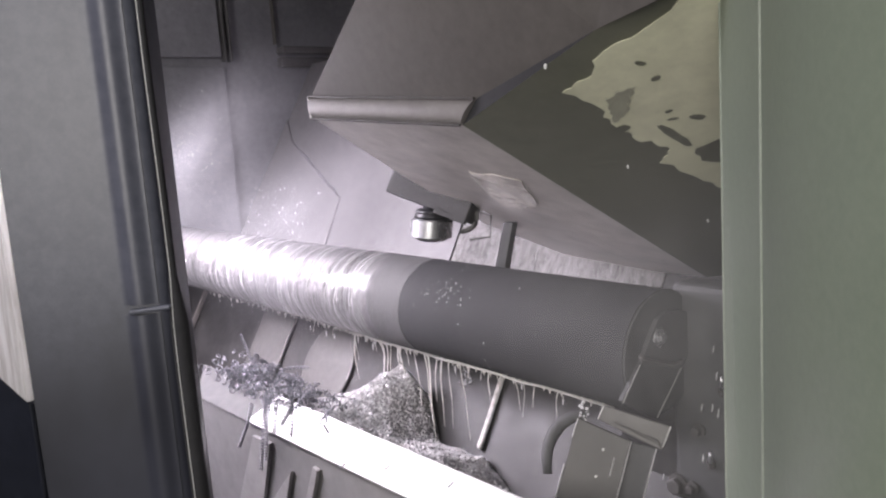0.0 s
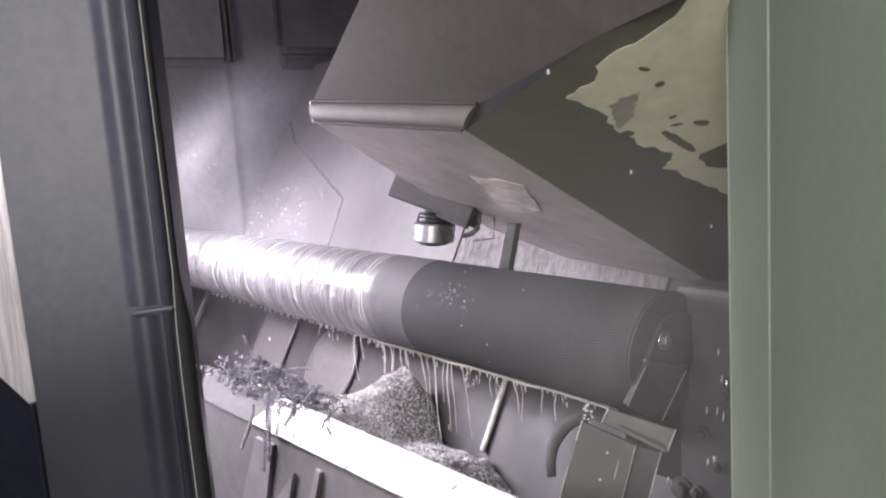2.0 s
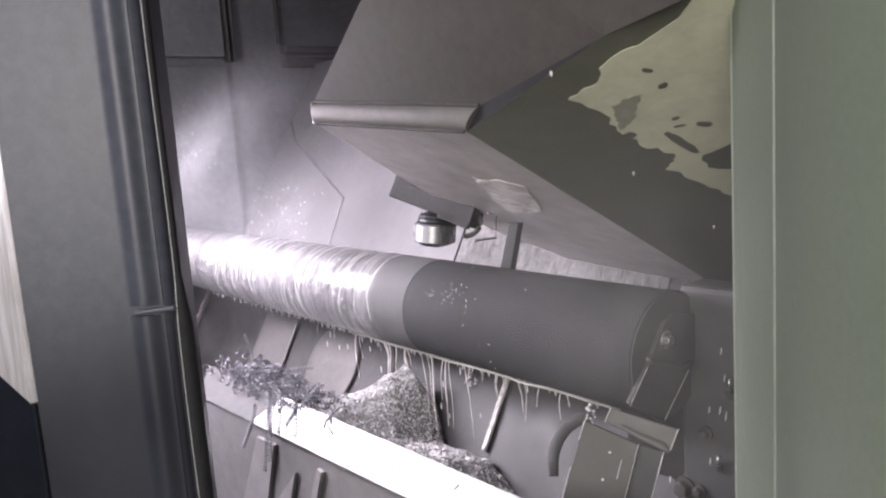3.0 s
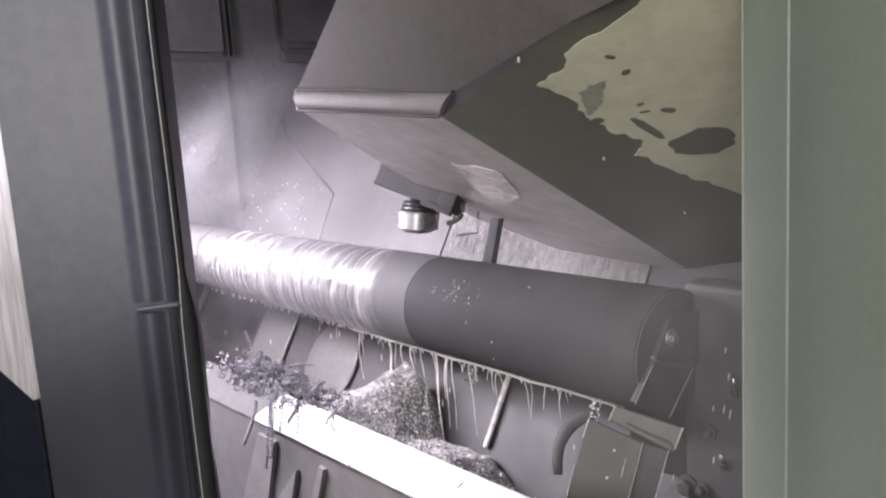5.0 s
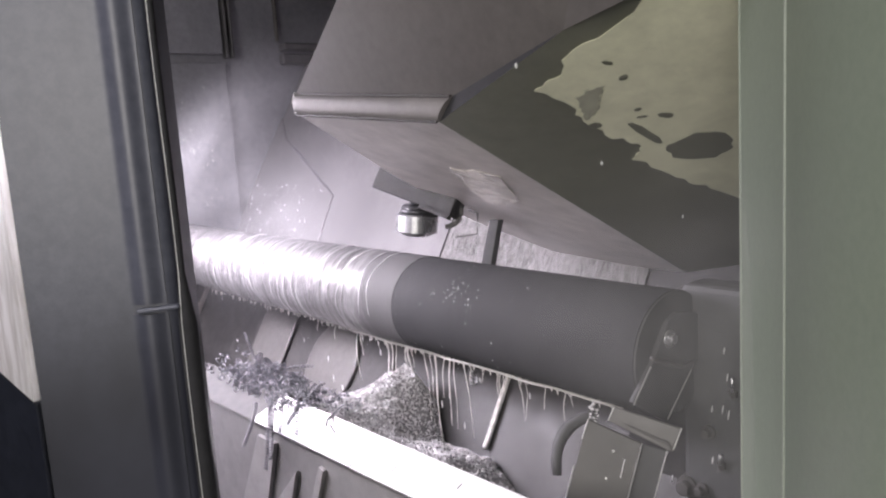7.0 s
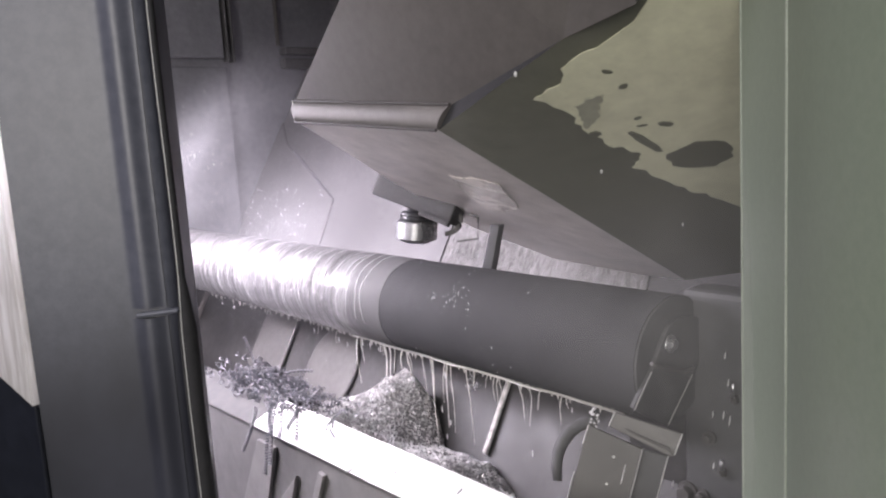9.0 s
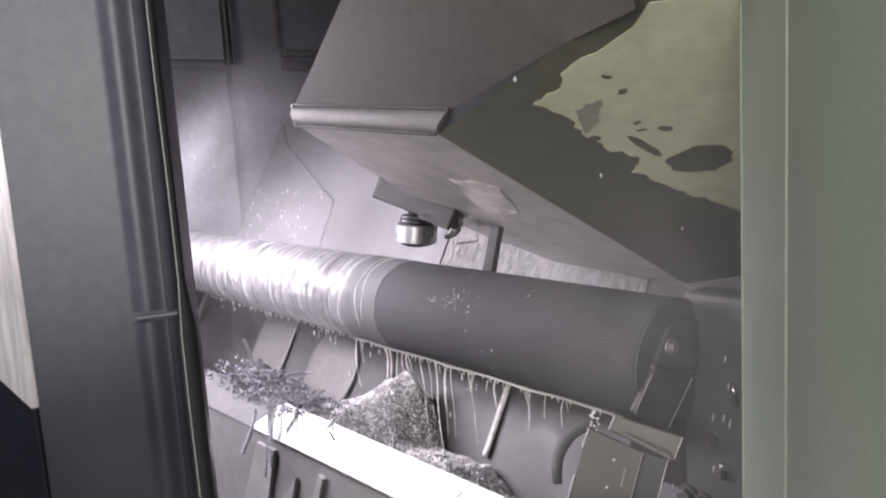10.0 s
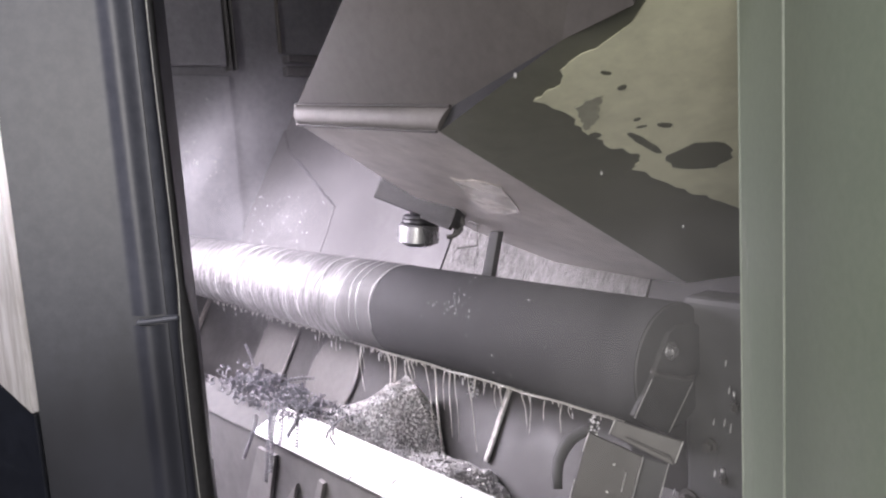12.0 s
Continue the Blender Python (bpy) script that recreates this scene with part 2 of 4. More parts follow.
slab("floor", (-4, -4, -0.1), (3, 2, 0), M_FLOOR, "grey concrete workshop floor", "floor")
slab("wall_south", (-4, -4.1, 0), (3, -4, 3), M_WALL, "pale painted workshop wall", "wall")
slab("wall_east", (3, -4, 0), (3.1, 2, 3), M_WALL, "pale painted workshop wall", "wall")
slab("wall_west", (-4.1, -4, 0), (-4, 2, 3), M_WALL, "pale painted workshop wall", "wall")
slab("wall_north", (-4, 2, 0), (3, 2.1, 3), M_WALL, "pale painted workshop wall", "wall")
slab("ceiling", (-4, -4, 3), (3, 2, 3.1), M_WALL, "pale workshop ceiling", "ceiling")

# ---- machine enclosure ----
def enclosure():
    slab("wall_headstock", (-1.86, -0.42, 0.3), (-1.80, 0.95, 2.0), M_STEEL, "wet grey sheet steel headstock bulkhead", "machine wall", 0.003)
    slab("ceiling_cover", (-1.86, -0.42, 2.0), (0.5, 1.0, 2.03), M_STEEL, "grey sheet steel machine roof", "machine roof")
    slab("wall_tailstock", (0.32, -0.30, 0.3), (0.36, 0.95, 2.0), M_STEEL, "grey sheet steel end wall", "machine wall")
    # slanted bed, deep behind the slide, near black so that gaps look dark
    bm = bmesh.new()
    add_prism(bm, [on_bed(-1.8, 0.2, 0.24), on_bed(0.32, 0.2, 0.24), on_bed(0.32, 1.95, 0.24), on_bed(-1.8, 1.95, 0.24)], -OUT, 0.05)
    thing("machine_bed", bm, M_DARK, "near-black slanted machine bed behind the bar", "machine bed", kind="structure")
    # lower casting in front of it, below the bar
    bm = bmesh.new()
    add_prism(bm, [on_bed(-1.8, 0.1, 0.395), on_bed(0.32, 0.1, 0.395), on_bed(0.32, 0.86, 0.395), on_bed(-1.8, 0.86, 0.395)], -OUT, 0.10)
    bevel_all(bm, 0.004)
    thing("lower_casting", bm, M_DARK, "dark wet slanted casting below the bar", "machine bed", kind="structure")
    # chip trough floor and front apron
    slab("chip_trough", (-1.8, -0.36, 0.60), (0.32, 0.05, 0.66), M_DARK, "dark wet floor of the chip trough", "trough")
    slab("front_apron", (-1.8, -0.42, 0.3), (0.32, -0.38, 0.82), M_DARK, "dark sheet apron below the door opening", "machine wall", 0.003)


enclosure()


def headstock_panels():
    """Raised panels, joints and a ledge on the headstock bulkhead."""
    x = -1.80
    t = holder("headstock_guard", "grey steel guard panel with folded edges on the bulkhead", "guard panel")
    bm = bmesh.new()
    add_box(bm, (0.02, 0.20, 0.56), pose(x + 0.012, 0.115, 1.715))
    bevel_all(bm, 0.004)
    part("panel", bm, M_STEEL, t)
    for y in (0.222, 0.236):
        bm = bmesh.new()
        add_box(bm, (0.026, 0.006, 0.56), pose(x + 0.016, y, 1.705))
        bevel_all(bm, 0.002)
        part("folded_edge", bm, M_PANEL, t, "bright folded edge")
    t = holder("headstock_ledge", "grey folded steel ledge above the bed", "ledge")
    for z, h, d in ((1.455, 0.018, 0.035), (1.425, 0.026, 0.022)):
        bm = bmesh.new()
        add_box(bm, (d, 0.22, h), pose(x + d / 2 + 0.002, 0.480, z))
        bevel_all(bm, 0.004)
        part("rail", bm, M_PANEL, t)
    bm = bmesh.new()
    add_box(bm, (0.012, 0.004, 0.5), pose(x + 0.008, 0.366, 1.72))
    part("joint", bm, M_SHEET, t)
    t = holder("splash_guard", "dull grey lower bulkhead plate with splashes", "guard panel")
    bm = bmesh.new()
    add_box(bm, (0.016, 0.60, 0.63), pose(x + 0.010, -0.08, 1.10))
    bevel_all(bm, 0.004)
    part("plate", bm, M_STEEL, t)


headstock_panels()


# ---- the bar ----
BRIGHT_LENGTHS = []


def bar():
    t = holder("round_bar", "thick round steel bar, wet and bright, black towards its end", "steel bar")
    seg = 96

    def run(x0, x1, r, n):
        bm = bmesh.new()
        rings = []
        for i in range(n + 1):
            x = x0 + (x1 - x0) * i / n
            rr = r
            rings.append([bm.verts.new((x, rr * math.cos(2 * math.pi * k / seg), 1 + rr * math.sin(2 * math.pi * k / seg))) for k in range(seg)])
        for a, b in zip(rings, rings[1:]):
            for k in range(seg):
                bm.faces.new((a[k], a[(k + 1) % seg], b[(k + 1) % seg], b[k]))
        bm.faces.new(rings[0])
        bm.faces.new(rings[-1][::-1])
        bmesh.ops.recalc_face_normals(bm, faces=bm.faces)
        return bm

    part("unturned_length", run(-1.79, -0.404, 0.0597, 24), M_SCALEBAR, t, "black length with splash marks", True)
    BRIGHT_LENGTHS.append(part("turned_length", run(-1.78, BRIGHT_END, 0.0603, 24), M_BAR, t, "bright length streaming with coolant", True))
    for o in t.children:
        o.data.set_sharp_from_angle(angle=radians(40))
    # end cap with a centre screw, set off axis to fit the camera's view
    bm = bmesh.new()
    add_rod(bm, (-0.406, 0, 1), (-0.4022, 0, 1), 0.0594, 0.0580, 64)
    part("end_cap", bm, M_SCALE, t, "dark end cap")
    bm = bmesh.new()
    add_rod(bm, (-0.3965, -0.0137, 1.0183), (-0.391, -0.0137, 1.0183), 0.0062, 0.0055, 6)
    add_rod(bm, (-0.399, -0.0137, 1.0183), (-0.3955, -0.0137, 1.0183), 0.0088, None, 20)
    bevel_all(bm, 0.001)
    part("centre_screw", bm, M_TOOL, t, "bright wet centre screw")
    # splashes on the black length, and a loose clump hanging below
    rng = random.Random(77)
    bm = bmesh.new()
    for i in range(64):
        if i < 44:
            x, a = rng.gauss(-0.665, 0.022), rng.gauss(146, 9)
        else:
            x, a = rng.uniform(-0.84, -0.43), rng.uniform(95, 230)
        a = radians(a)
        r = rng.uniform(0.00025, 0.0006) * (1.5 if i % 11 == 0 else 1)
        m = Matrix.Translation((x, 0.0602 * math.cos(a), 1 + 0.0602 * math.sin(a))) @ Matrix.Diagonal((rng.uniform(0.5, 1.0), 1, rng.uniform(1.5, 3.4), 1))
        bmesh.ops.create_icosphere(bm, subdivisions=1, radius=r, matrix=m)
    tagged(part("splash_drops", bm, M_DROP, t, "small bright splashes on the black length", True), kind="stuff")
    bm = bmesh.new()
    for i in range(40):
        f = rng.random()
        c = Vector((-0.683 + rng.uniform(-0.011, 0.011) * f, -0.004 + rng.uniform(-0.006, 0.006), 0.932 - 0.022 * f))
        bmesh.ops.create_icosphere(bm, subdivisions=1, radius=rng.uniform(0.0012, 0.0026), matrix=Matrix.Translation(c))
    tagged(part("clinging_clump", bm, M_TOOL, t, "wet clump of chips clinging below the bar"), kind="stuff")
    return t


bar()


# ---- the bright way and its end ----
def way():
    """The way is tilted to fit the camera's view, its front edge more than its back edge."""
    def back_edge(x, lift=0.0):
        return Vector((x, -0.170, 0.9066 + 0.0216 * (x + 0.6) + lift))

    def front_edge(x, lift=0.0):
        return Vector((x, -0.215, 0.8882 + 0.034 * (x + 0.6) + lift))

    def strip(b0, b1, f0, f1, lift=0.0):
        bm = bmesh.new()
        add_prism(bm, [back_edge(b0, lift), back_edge(b1, lift), front_edge(f1, lift), front_edge(f0, lift)], (0, 0.77, -0.64), 0.028)
        bevel_all(bm, 0.0012)
        return bm
    rail = holder("guide_way", "bright ground steel way running beside the bar", "guide rail")
    part("ground_face", strip(-0.8600, 0.30, -0.8670, 0.30), M_RAIL, rail)
    bm = bmesh.new()
    add_tube(bm, [front_edge(-0.867 + 0.1167 * k) for k in range(11)], 0.0007, 6)
    part("front_edge", bm, M_RAILEND, rail, "thin dark front edge")
    thing("way_end_block", strip(-1.105, -0.8605, -1.030, -0.8675), M_RAILEND, "way end darkened to grey, strewn with chips", "guide rail")
    # web under the way
    bm = bmesh.new()
    add_prism(bm, [front_edge(-1.03) + Vector((0, 0.003, -0.003)), front_edge(0.30) + Vector((0, 0.003, -0.003)), (0.30, -0.212, 0.66), (-1.03, -0.212, 0.66)], (0, 1, 0), 0.02)
    bevel_all(bm, 0.001)
    thing("way_web", bm, M_WEB, "grey wet web carrying the way", "machine bed", kind="structure")
    # small nicks on the ground face
    for x, f in ((-0.585, 0.55), (-0.640, 0.93), (-0.500, 0.30)):
        p = back_edge(x).lerp(front_edge(x), f) + Vector((0, 0, 0.0012))
        bm = bmesh.new()
        add_tube(bm, [p, p + Vector((0.003, -0.004, 0.001)), p + Vector((0.001, -0.007, -0.002))], 0.0007, 5)
        thing("chip_fleck", bm, M_CHIP, "small dark chip fleck on the bright way", "metal chip", "flecks on the way")


M_WEB = surface("wet_grey_web", (0.125, 0.12, 0.125), (0.20, 0.193, 0.197), (0.4, 0.6), 0.0, 40, 5, 0.1)


way()


def web_plates():
    """Slanted stiffener plates on the web under the way."""
    for poly in (((-0.8466, 0.866), (-0.8008, 0.868), (-0.8460, 0.755), (-0.9130, 0.755)), ((-0.7530, 0.848), (-0.7681, 0.813), (-0.785, 0.770), (-0.835, 0.770)),
                 ((-0.700, 0.870), (-0.690, 0.868), (-0.735, 0.77), (-0.750, 0.77))):
        bm = bmesh.new()
        add_prism(bm, [(x, -0.2125, z) for x, z in poly], (0, -1, 0), 0.005)
        bevel_all(bm, 0.001)
        thing("stiffener", bm, M_PLAIN, "pale slanted stiffener plate under the way", "stiffener", "web stiffeners")


web_plates()


def lower_ribs():
    """Slanted ribs and plates on the casting below the bar."""
    def rib(x0, x1, s0, s1, h, mat, name, label):
        bm = bmesh.new()
        add_prism(bm, [on_bed(x0, s0, 0.397), on_bed(x1, s0, 0.397), on_bed(x1, s1, 0.397), on_bed(x0, s1, 0.397)], OUT, h)
        bevel_all(bm, 0.003)
        return thing(name, bm, mat, label, "rib")
    rib(-1.352, -1.230, 0.60, 0.83, 0.006, M_BRACKET, "slanted_plate", "pale wet slanted plate below the bar")
    rib(-1.647, -1.642, 0.55, 0.84, 0.012, M_SHEET, "thin_rib", "thin bright edge strip on the casting")
    rib(-0.692, -0.684, 0.715, 0.815, 0.006, M_STREAK, "wet_strip", "wet bright strip with clinging chips below the bar")
    rib(-1.114, -1.108, 0.737, 0.785, 0.005, M_STREAK, "wet_strip", "short wet bright strip below the bar")
    # grey oval on a dark disc, standing for a lit and a shaded curve
    for name, x, sl, a, b, h0, h1, mat, label in (("bore_rim", -1.035, 0.752, 0.118, 0.098, 0.3955, 0.3985, M_DARK, "dark disc for the shaded curve below the bar"),
                                                  ("boss", -1.075, 0.748, 0.070, 0.074, 0.3990, 0.4060, M_BRACKET, "grey disc for the lit curve below the bar")):
        bm = bmesh.new()
        ring = [on_bed(x + a * math.cos(2 * math.pi * k / 40), sl + b * math.sin(2 * math.pi * k / 40), h0) for k in range(40)]
        add_prism(bm, ring, OUT, h1 - h0)
        bevel_all(bm, 0.0015 if name == "bore_rim" else 0.005)
        thing(name, bm, mat, label, "boss" if name == "boss" else "recess")


lower_ribs()


# ---- support bracket at the bar's end ----
def bracket():
    t = holder("end_bracket", "grey slanted support bracket at the bar's end", "bracket")
    toward = Vector((0.552, -0.754, 0.357))

    def plate(name, poly, depth, mat, label=""):
        bm = bmesh.new()
        add_prism(bm, poly, depth.normalized(), depth.length)
        bmesh.ops.triangulate(bm, faces=[f for f in bm.faces if len(f.verts) > 4])
        bevel_all(bm, 0.0010)
        return part(name, bm, mat, t, label)

    # arm with a rounded head round the centre screw
    plate("arm", ((-0.397, -0.070, 0.973), (-0.397, -0.041, 1.000), (-0.397, -0.028, 1.019), (-0.397, -0.015, 1.035), (-0.397, 0.000, 1.040), (-0.397, 0.022, 1.037), (-0.397, 0.043, 1.029), (-0.397, 0.052, 1.017), (-0.397, 0.044, 1.002), (-0.397, 0.022, 0.980), (-0.397, -0.020, 0.941)), Vector((-0.005, 0, 0)), M_SCALE, "dark flat arm with a rounded head")
    bm = bmesh.new()
    add_tube(bm, ((-0.389, -0.053, 1.011), (-0.389, -0.046, 1.006), (-0.389, -0.026, 0.999), (-0.389, -0.005, 0.991), (-0.389, 0.006, 0.991), (-0.389, 0.010, 0.992)), 0.0022, 8)
    part("clip", bm, M_BRACKET, t, "wet wire clip", True)
    plate("cross_plate", ((-0.415, -0.072, 0.966), (-0.366, -0.043, 0.950), (-0.369, -0.055, 0.931), (-0.417, -0.079, 0.954)), -0.012 * toward, M_BRACKET)
    plate("front_plate", ((-0.431, -0.091, 0.956), (-0.389, -0.069, 0.938), (-0.391, -0.102, 0.870), (-0.432, -0.134, 0.867)), -0.010 * toward, M_PLATE, "grey painted front plate")
    plate("side_plate", ((-0.391, -0.066, 0.936), (-0.373, -0.055, 0.931), (-0.375, -0.086, 0.869), (-0.393, -0.099, 0.868)), -0.008 * toward, M_SCALE, "dark side plate")
    bm = bmesh.new()
    add_tube(bm, ((-0.404, -0.073, 0.953), (-0.381, -0.060, 0.942), (-0.372, -0.056, 0.939), (-0.368, -0.056, 0.933)), [0.0006, 0.0012, 0.0013, 0.0010], 6)
    part("ledge", bm, M_BRACKET, t, "bright folded ledge")
    # thin pale tubes drawn in for the highlights along the plate edges
    for p, q in (((-0.389, -0.069, 0.938), (-0.390, -0.091, 0.892)), ((-0.371, -0.058, 0.933), (-0.372, -0.078, 0.893)), ((-0.365, -0.045, 0.951), (-0.367, -0.055, 0.934)), ((-0.414, -0.074, 0.967), (-0.416, -0.081, 0.955)), ((-0.430, -0.091, 0.956), (-0.431, -0.099, 0.940)), ((-0.432, -0.110, 0.918), (-0.432, -0.124, 0.889)), ((-0.398, -0.082, 0.925), (-0.398, -0.089, 0.910)),
                 ((-0.390, 0.010, 0.985), (-0.390, -0.029, 0.948)), ((-0.390, -0.052, 1.003), (-0.390, -0.078, 0.975))):
        bm = bmesh.new()
        add_tube(bm, [p, q], 0.0006, 6)
        part("worn_edge", bm, M_PALESTEEL, t, "thin pale tube for an edge highlight")
    for c in ((-0.407, -0.086, 0.931), (-0.408, -0.096, 0.909)):
        bm = bmesh.new()
        add_rod(bm, c, Vector(c) + toward * 0.0015, 0.0014, 0.0010, 10)
        part("screw", bm, M_PALESTEEL, t)
    # round guard beside the bracket, with a wet clump at its root
    bm = bmesh.new()
    add_tube(bm, ((-0.430, -0.080, 0.955), (-0.440, -0.088, 0.953), (-0.447, -0.096, 0.947), (-0.450, -0.103, 0.939), (-0.452, -0.108, 0.929), (-0.451, -0.112, 0.919), (-0.447, -0.116, 0.906)), [0.004, 0.0055, 0.006, 0.006, 0.0055, 0.005, 0.004], 10)
    part("hoop", bm, M_SCALE, t, "rounded grey guard", True)
    rng = random.Random(19)
    bm = bmesh.new()
    for i in range(26):
        c = Vector((-0.429, -0.084, 0.963)) + Vector((rng.uniform(-0.004, 0.004), rng.uniform(-0.003, 0.003), rng.uniform(-0.010, 0.008)))
        bmesh.ops.create_icosphere(bm, subdivisions=1, radius=rng.uniform(0.0006, 0.0016), matrix=Matrix.Translation(c))
    tagged(part("wet_clump", bm, M_DROP, t, "small wet clump of chips"), kind="stuff")
    return t


M_PLATE = surface("grey_painted_plate", (0.052, 0.050, 0.048), (0.076, 0.072, 0.070), (0.4, 0.6), 0.1, 80, 8, 0.08)
M_PALESTEEL = surface("pale_steel", (0.30, 0.30, 0.29), (0.45, 0.45, 0.44), (0.3, 0.5), 0.4, 120, 8, 0.08)


bracket()


def tail_bolts():
    def bolt(c, r, size):
        t = holder("hex_bolt", "wet hexagon bolt on the dark tail wall", "bolt", "tail wall bolts")
        c = Vector(c)
        bm = bmesh.new()
        add_rod(bm, c, c + Vector((0, -size, 0)), r, r * 0.95, 6)
        bevel_all(bm, 0.0012)
        part("head", bm, M_BRACKET, t)
        bm = bmesh.new()
        add_rod(bm, c + Vector((0, 0.004, 0)), c + Vector((0, 0.001, 0)), r * 1.3, None, 24)
        part("washer", bm, M_BRACKET, t)
    bolt((-0.385, 0.027, 0.919), 0.0050, 0.006)
    bolt((-0.410, 0.027, 0.856), 0.0085, 0.007)
    bolt((-0.393, 0.027, 0.858), 0.0050, 0.006)
    rng = random.Random(31)
    for c in ((-0.367, 0.027, 1.003), (-0.380, 0.027, 0.944), (-0.369, 0.027, 0.946), (-0.363, 0.027, 0.942), (-0.380, 0.027, 0.893), (-0.425, 0.027, 0.860), (-0.364, 0.027, 0.978)):
        bm = bmesh.new()
        k = rng.uniform(0.7, 1.2)
        add_tube(bm, [Vector(c) + Vector((0.0015 * f * k, 0, 0.010 * f * k)) for f in (-0.5, -0.2, 0.2, 0.5)], [0.0003, 0.0008, 0.0007, 0.0003], 6)
        thing("running_drop", bm, M_DROP, "bright drop running down the dark tail block", "coolant drop", "drops on the tail block", smooth=True)
    for c, ln in (((-0.3595, 0.028, 0.964), 0.016), ((-0.372, 0.028, 0.890), 0.012)):
        t = holder("hose_fitting", "small bright hose fitting on the tail block", "fitting", "tail block fittings")
        c = Vector(c)
        bm = bmesh.new()
        add_rod(bm, c, c + Vector((0.002, -0.004, ln)), 0.0024, 0.0019, 12)
        part("stem", bm, M_TOOL, t, "", True)
        bm = bmesh.new()
        add_rod(bm, c + Vector((0, 0.002, -0.004)), c + Vector((0, 0, 0.002)), 0.0040, None, 6)
        part("nut", bm, M_BRACKET, t)
    bm = bmesh.new()
    add_box(bm, (0.36, 0.04, 0.62), pose(-0.235, 0.052, 0.75))
    bevel_all(bm, 0.006)
    thing("tail_block", bm, M_SCALE, "dark wet tail block behind the bracket", "machine block")
    # added filler block, keeps the space behind the bracket dark
    bm = bmesh.new()
    add_box(bm, (0.09, 0.04, 0.44), pose(-0.4425, 0.058, 0.72))
    bevel_all(bm, 0.006)
    thing("tail_block", bm, M_DARK, "low dark filler block behind the bracket", "machine block")


tail_bolts()


# ---- the tool slide, which travels along the bar and down the slant ----
def face_z(x, y):
    """Height of the slide's lower end face."""
    return 1.330 + 0.359 * x - 0.409 * y


FACE_N = Vector((-0.359, 0.409, 1)).normalized()


def ragged(points, rough, steps, seed, smooth_part=()):
    """A closed outline in the face's plan, with a ragged run between its corners."""
    rng = random.Random(seed)
    out = []
    for i, (a, b) in enumerate(zip(points, points[1:] + points[:1])):
        a, b = Vector(a), Vector(b)
        nrm = Vector((a.y - b.y, b.x - a.x)).normalized()
        for k in range(steps):
            p = a.lerp(b, k / steps)
            amp = 0 if i in smooth_part else rough
            out.append(p + nrm * rng.uniform(-amp, amp))
    return out


def face_patch(name, outline, lift, thick, mat, parent, label=""):
    bm = bmesh.new()
    low = [Vector((p[0], p[1], face_z(p[0], p[1]))) - FACE_N * (lift + thick) for p in outline]
    add_prism(bm, low, FACE_N, thick)
    bmesh.ops.triangulate(bm, faces=[f for f in bm.faces if len(f.verts) > 4])
    return part(name, bm, mat, parent, label)


def blob(cx, cy, a, b, turn, seed, n=22, rough=0.12):
    rng = random.Random(seed)
    out = []
    for k in range(n):
        t = 2 * math.pi * k / n
        r = 1 + rng.uniform(-rough, rough)
        x, y = a * r * math.cos(t), b * r * math.sin(t)
        c, s = math.cos(radians(turn)), math.sin(radians(turn))
        out.append((cx + x * c - y * s, cy + x * s + y * c))
    return out


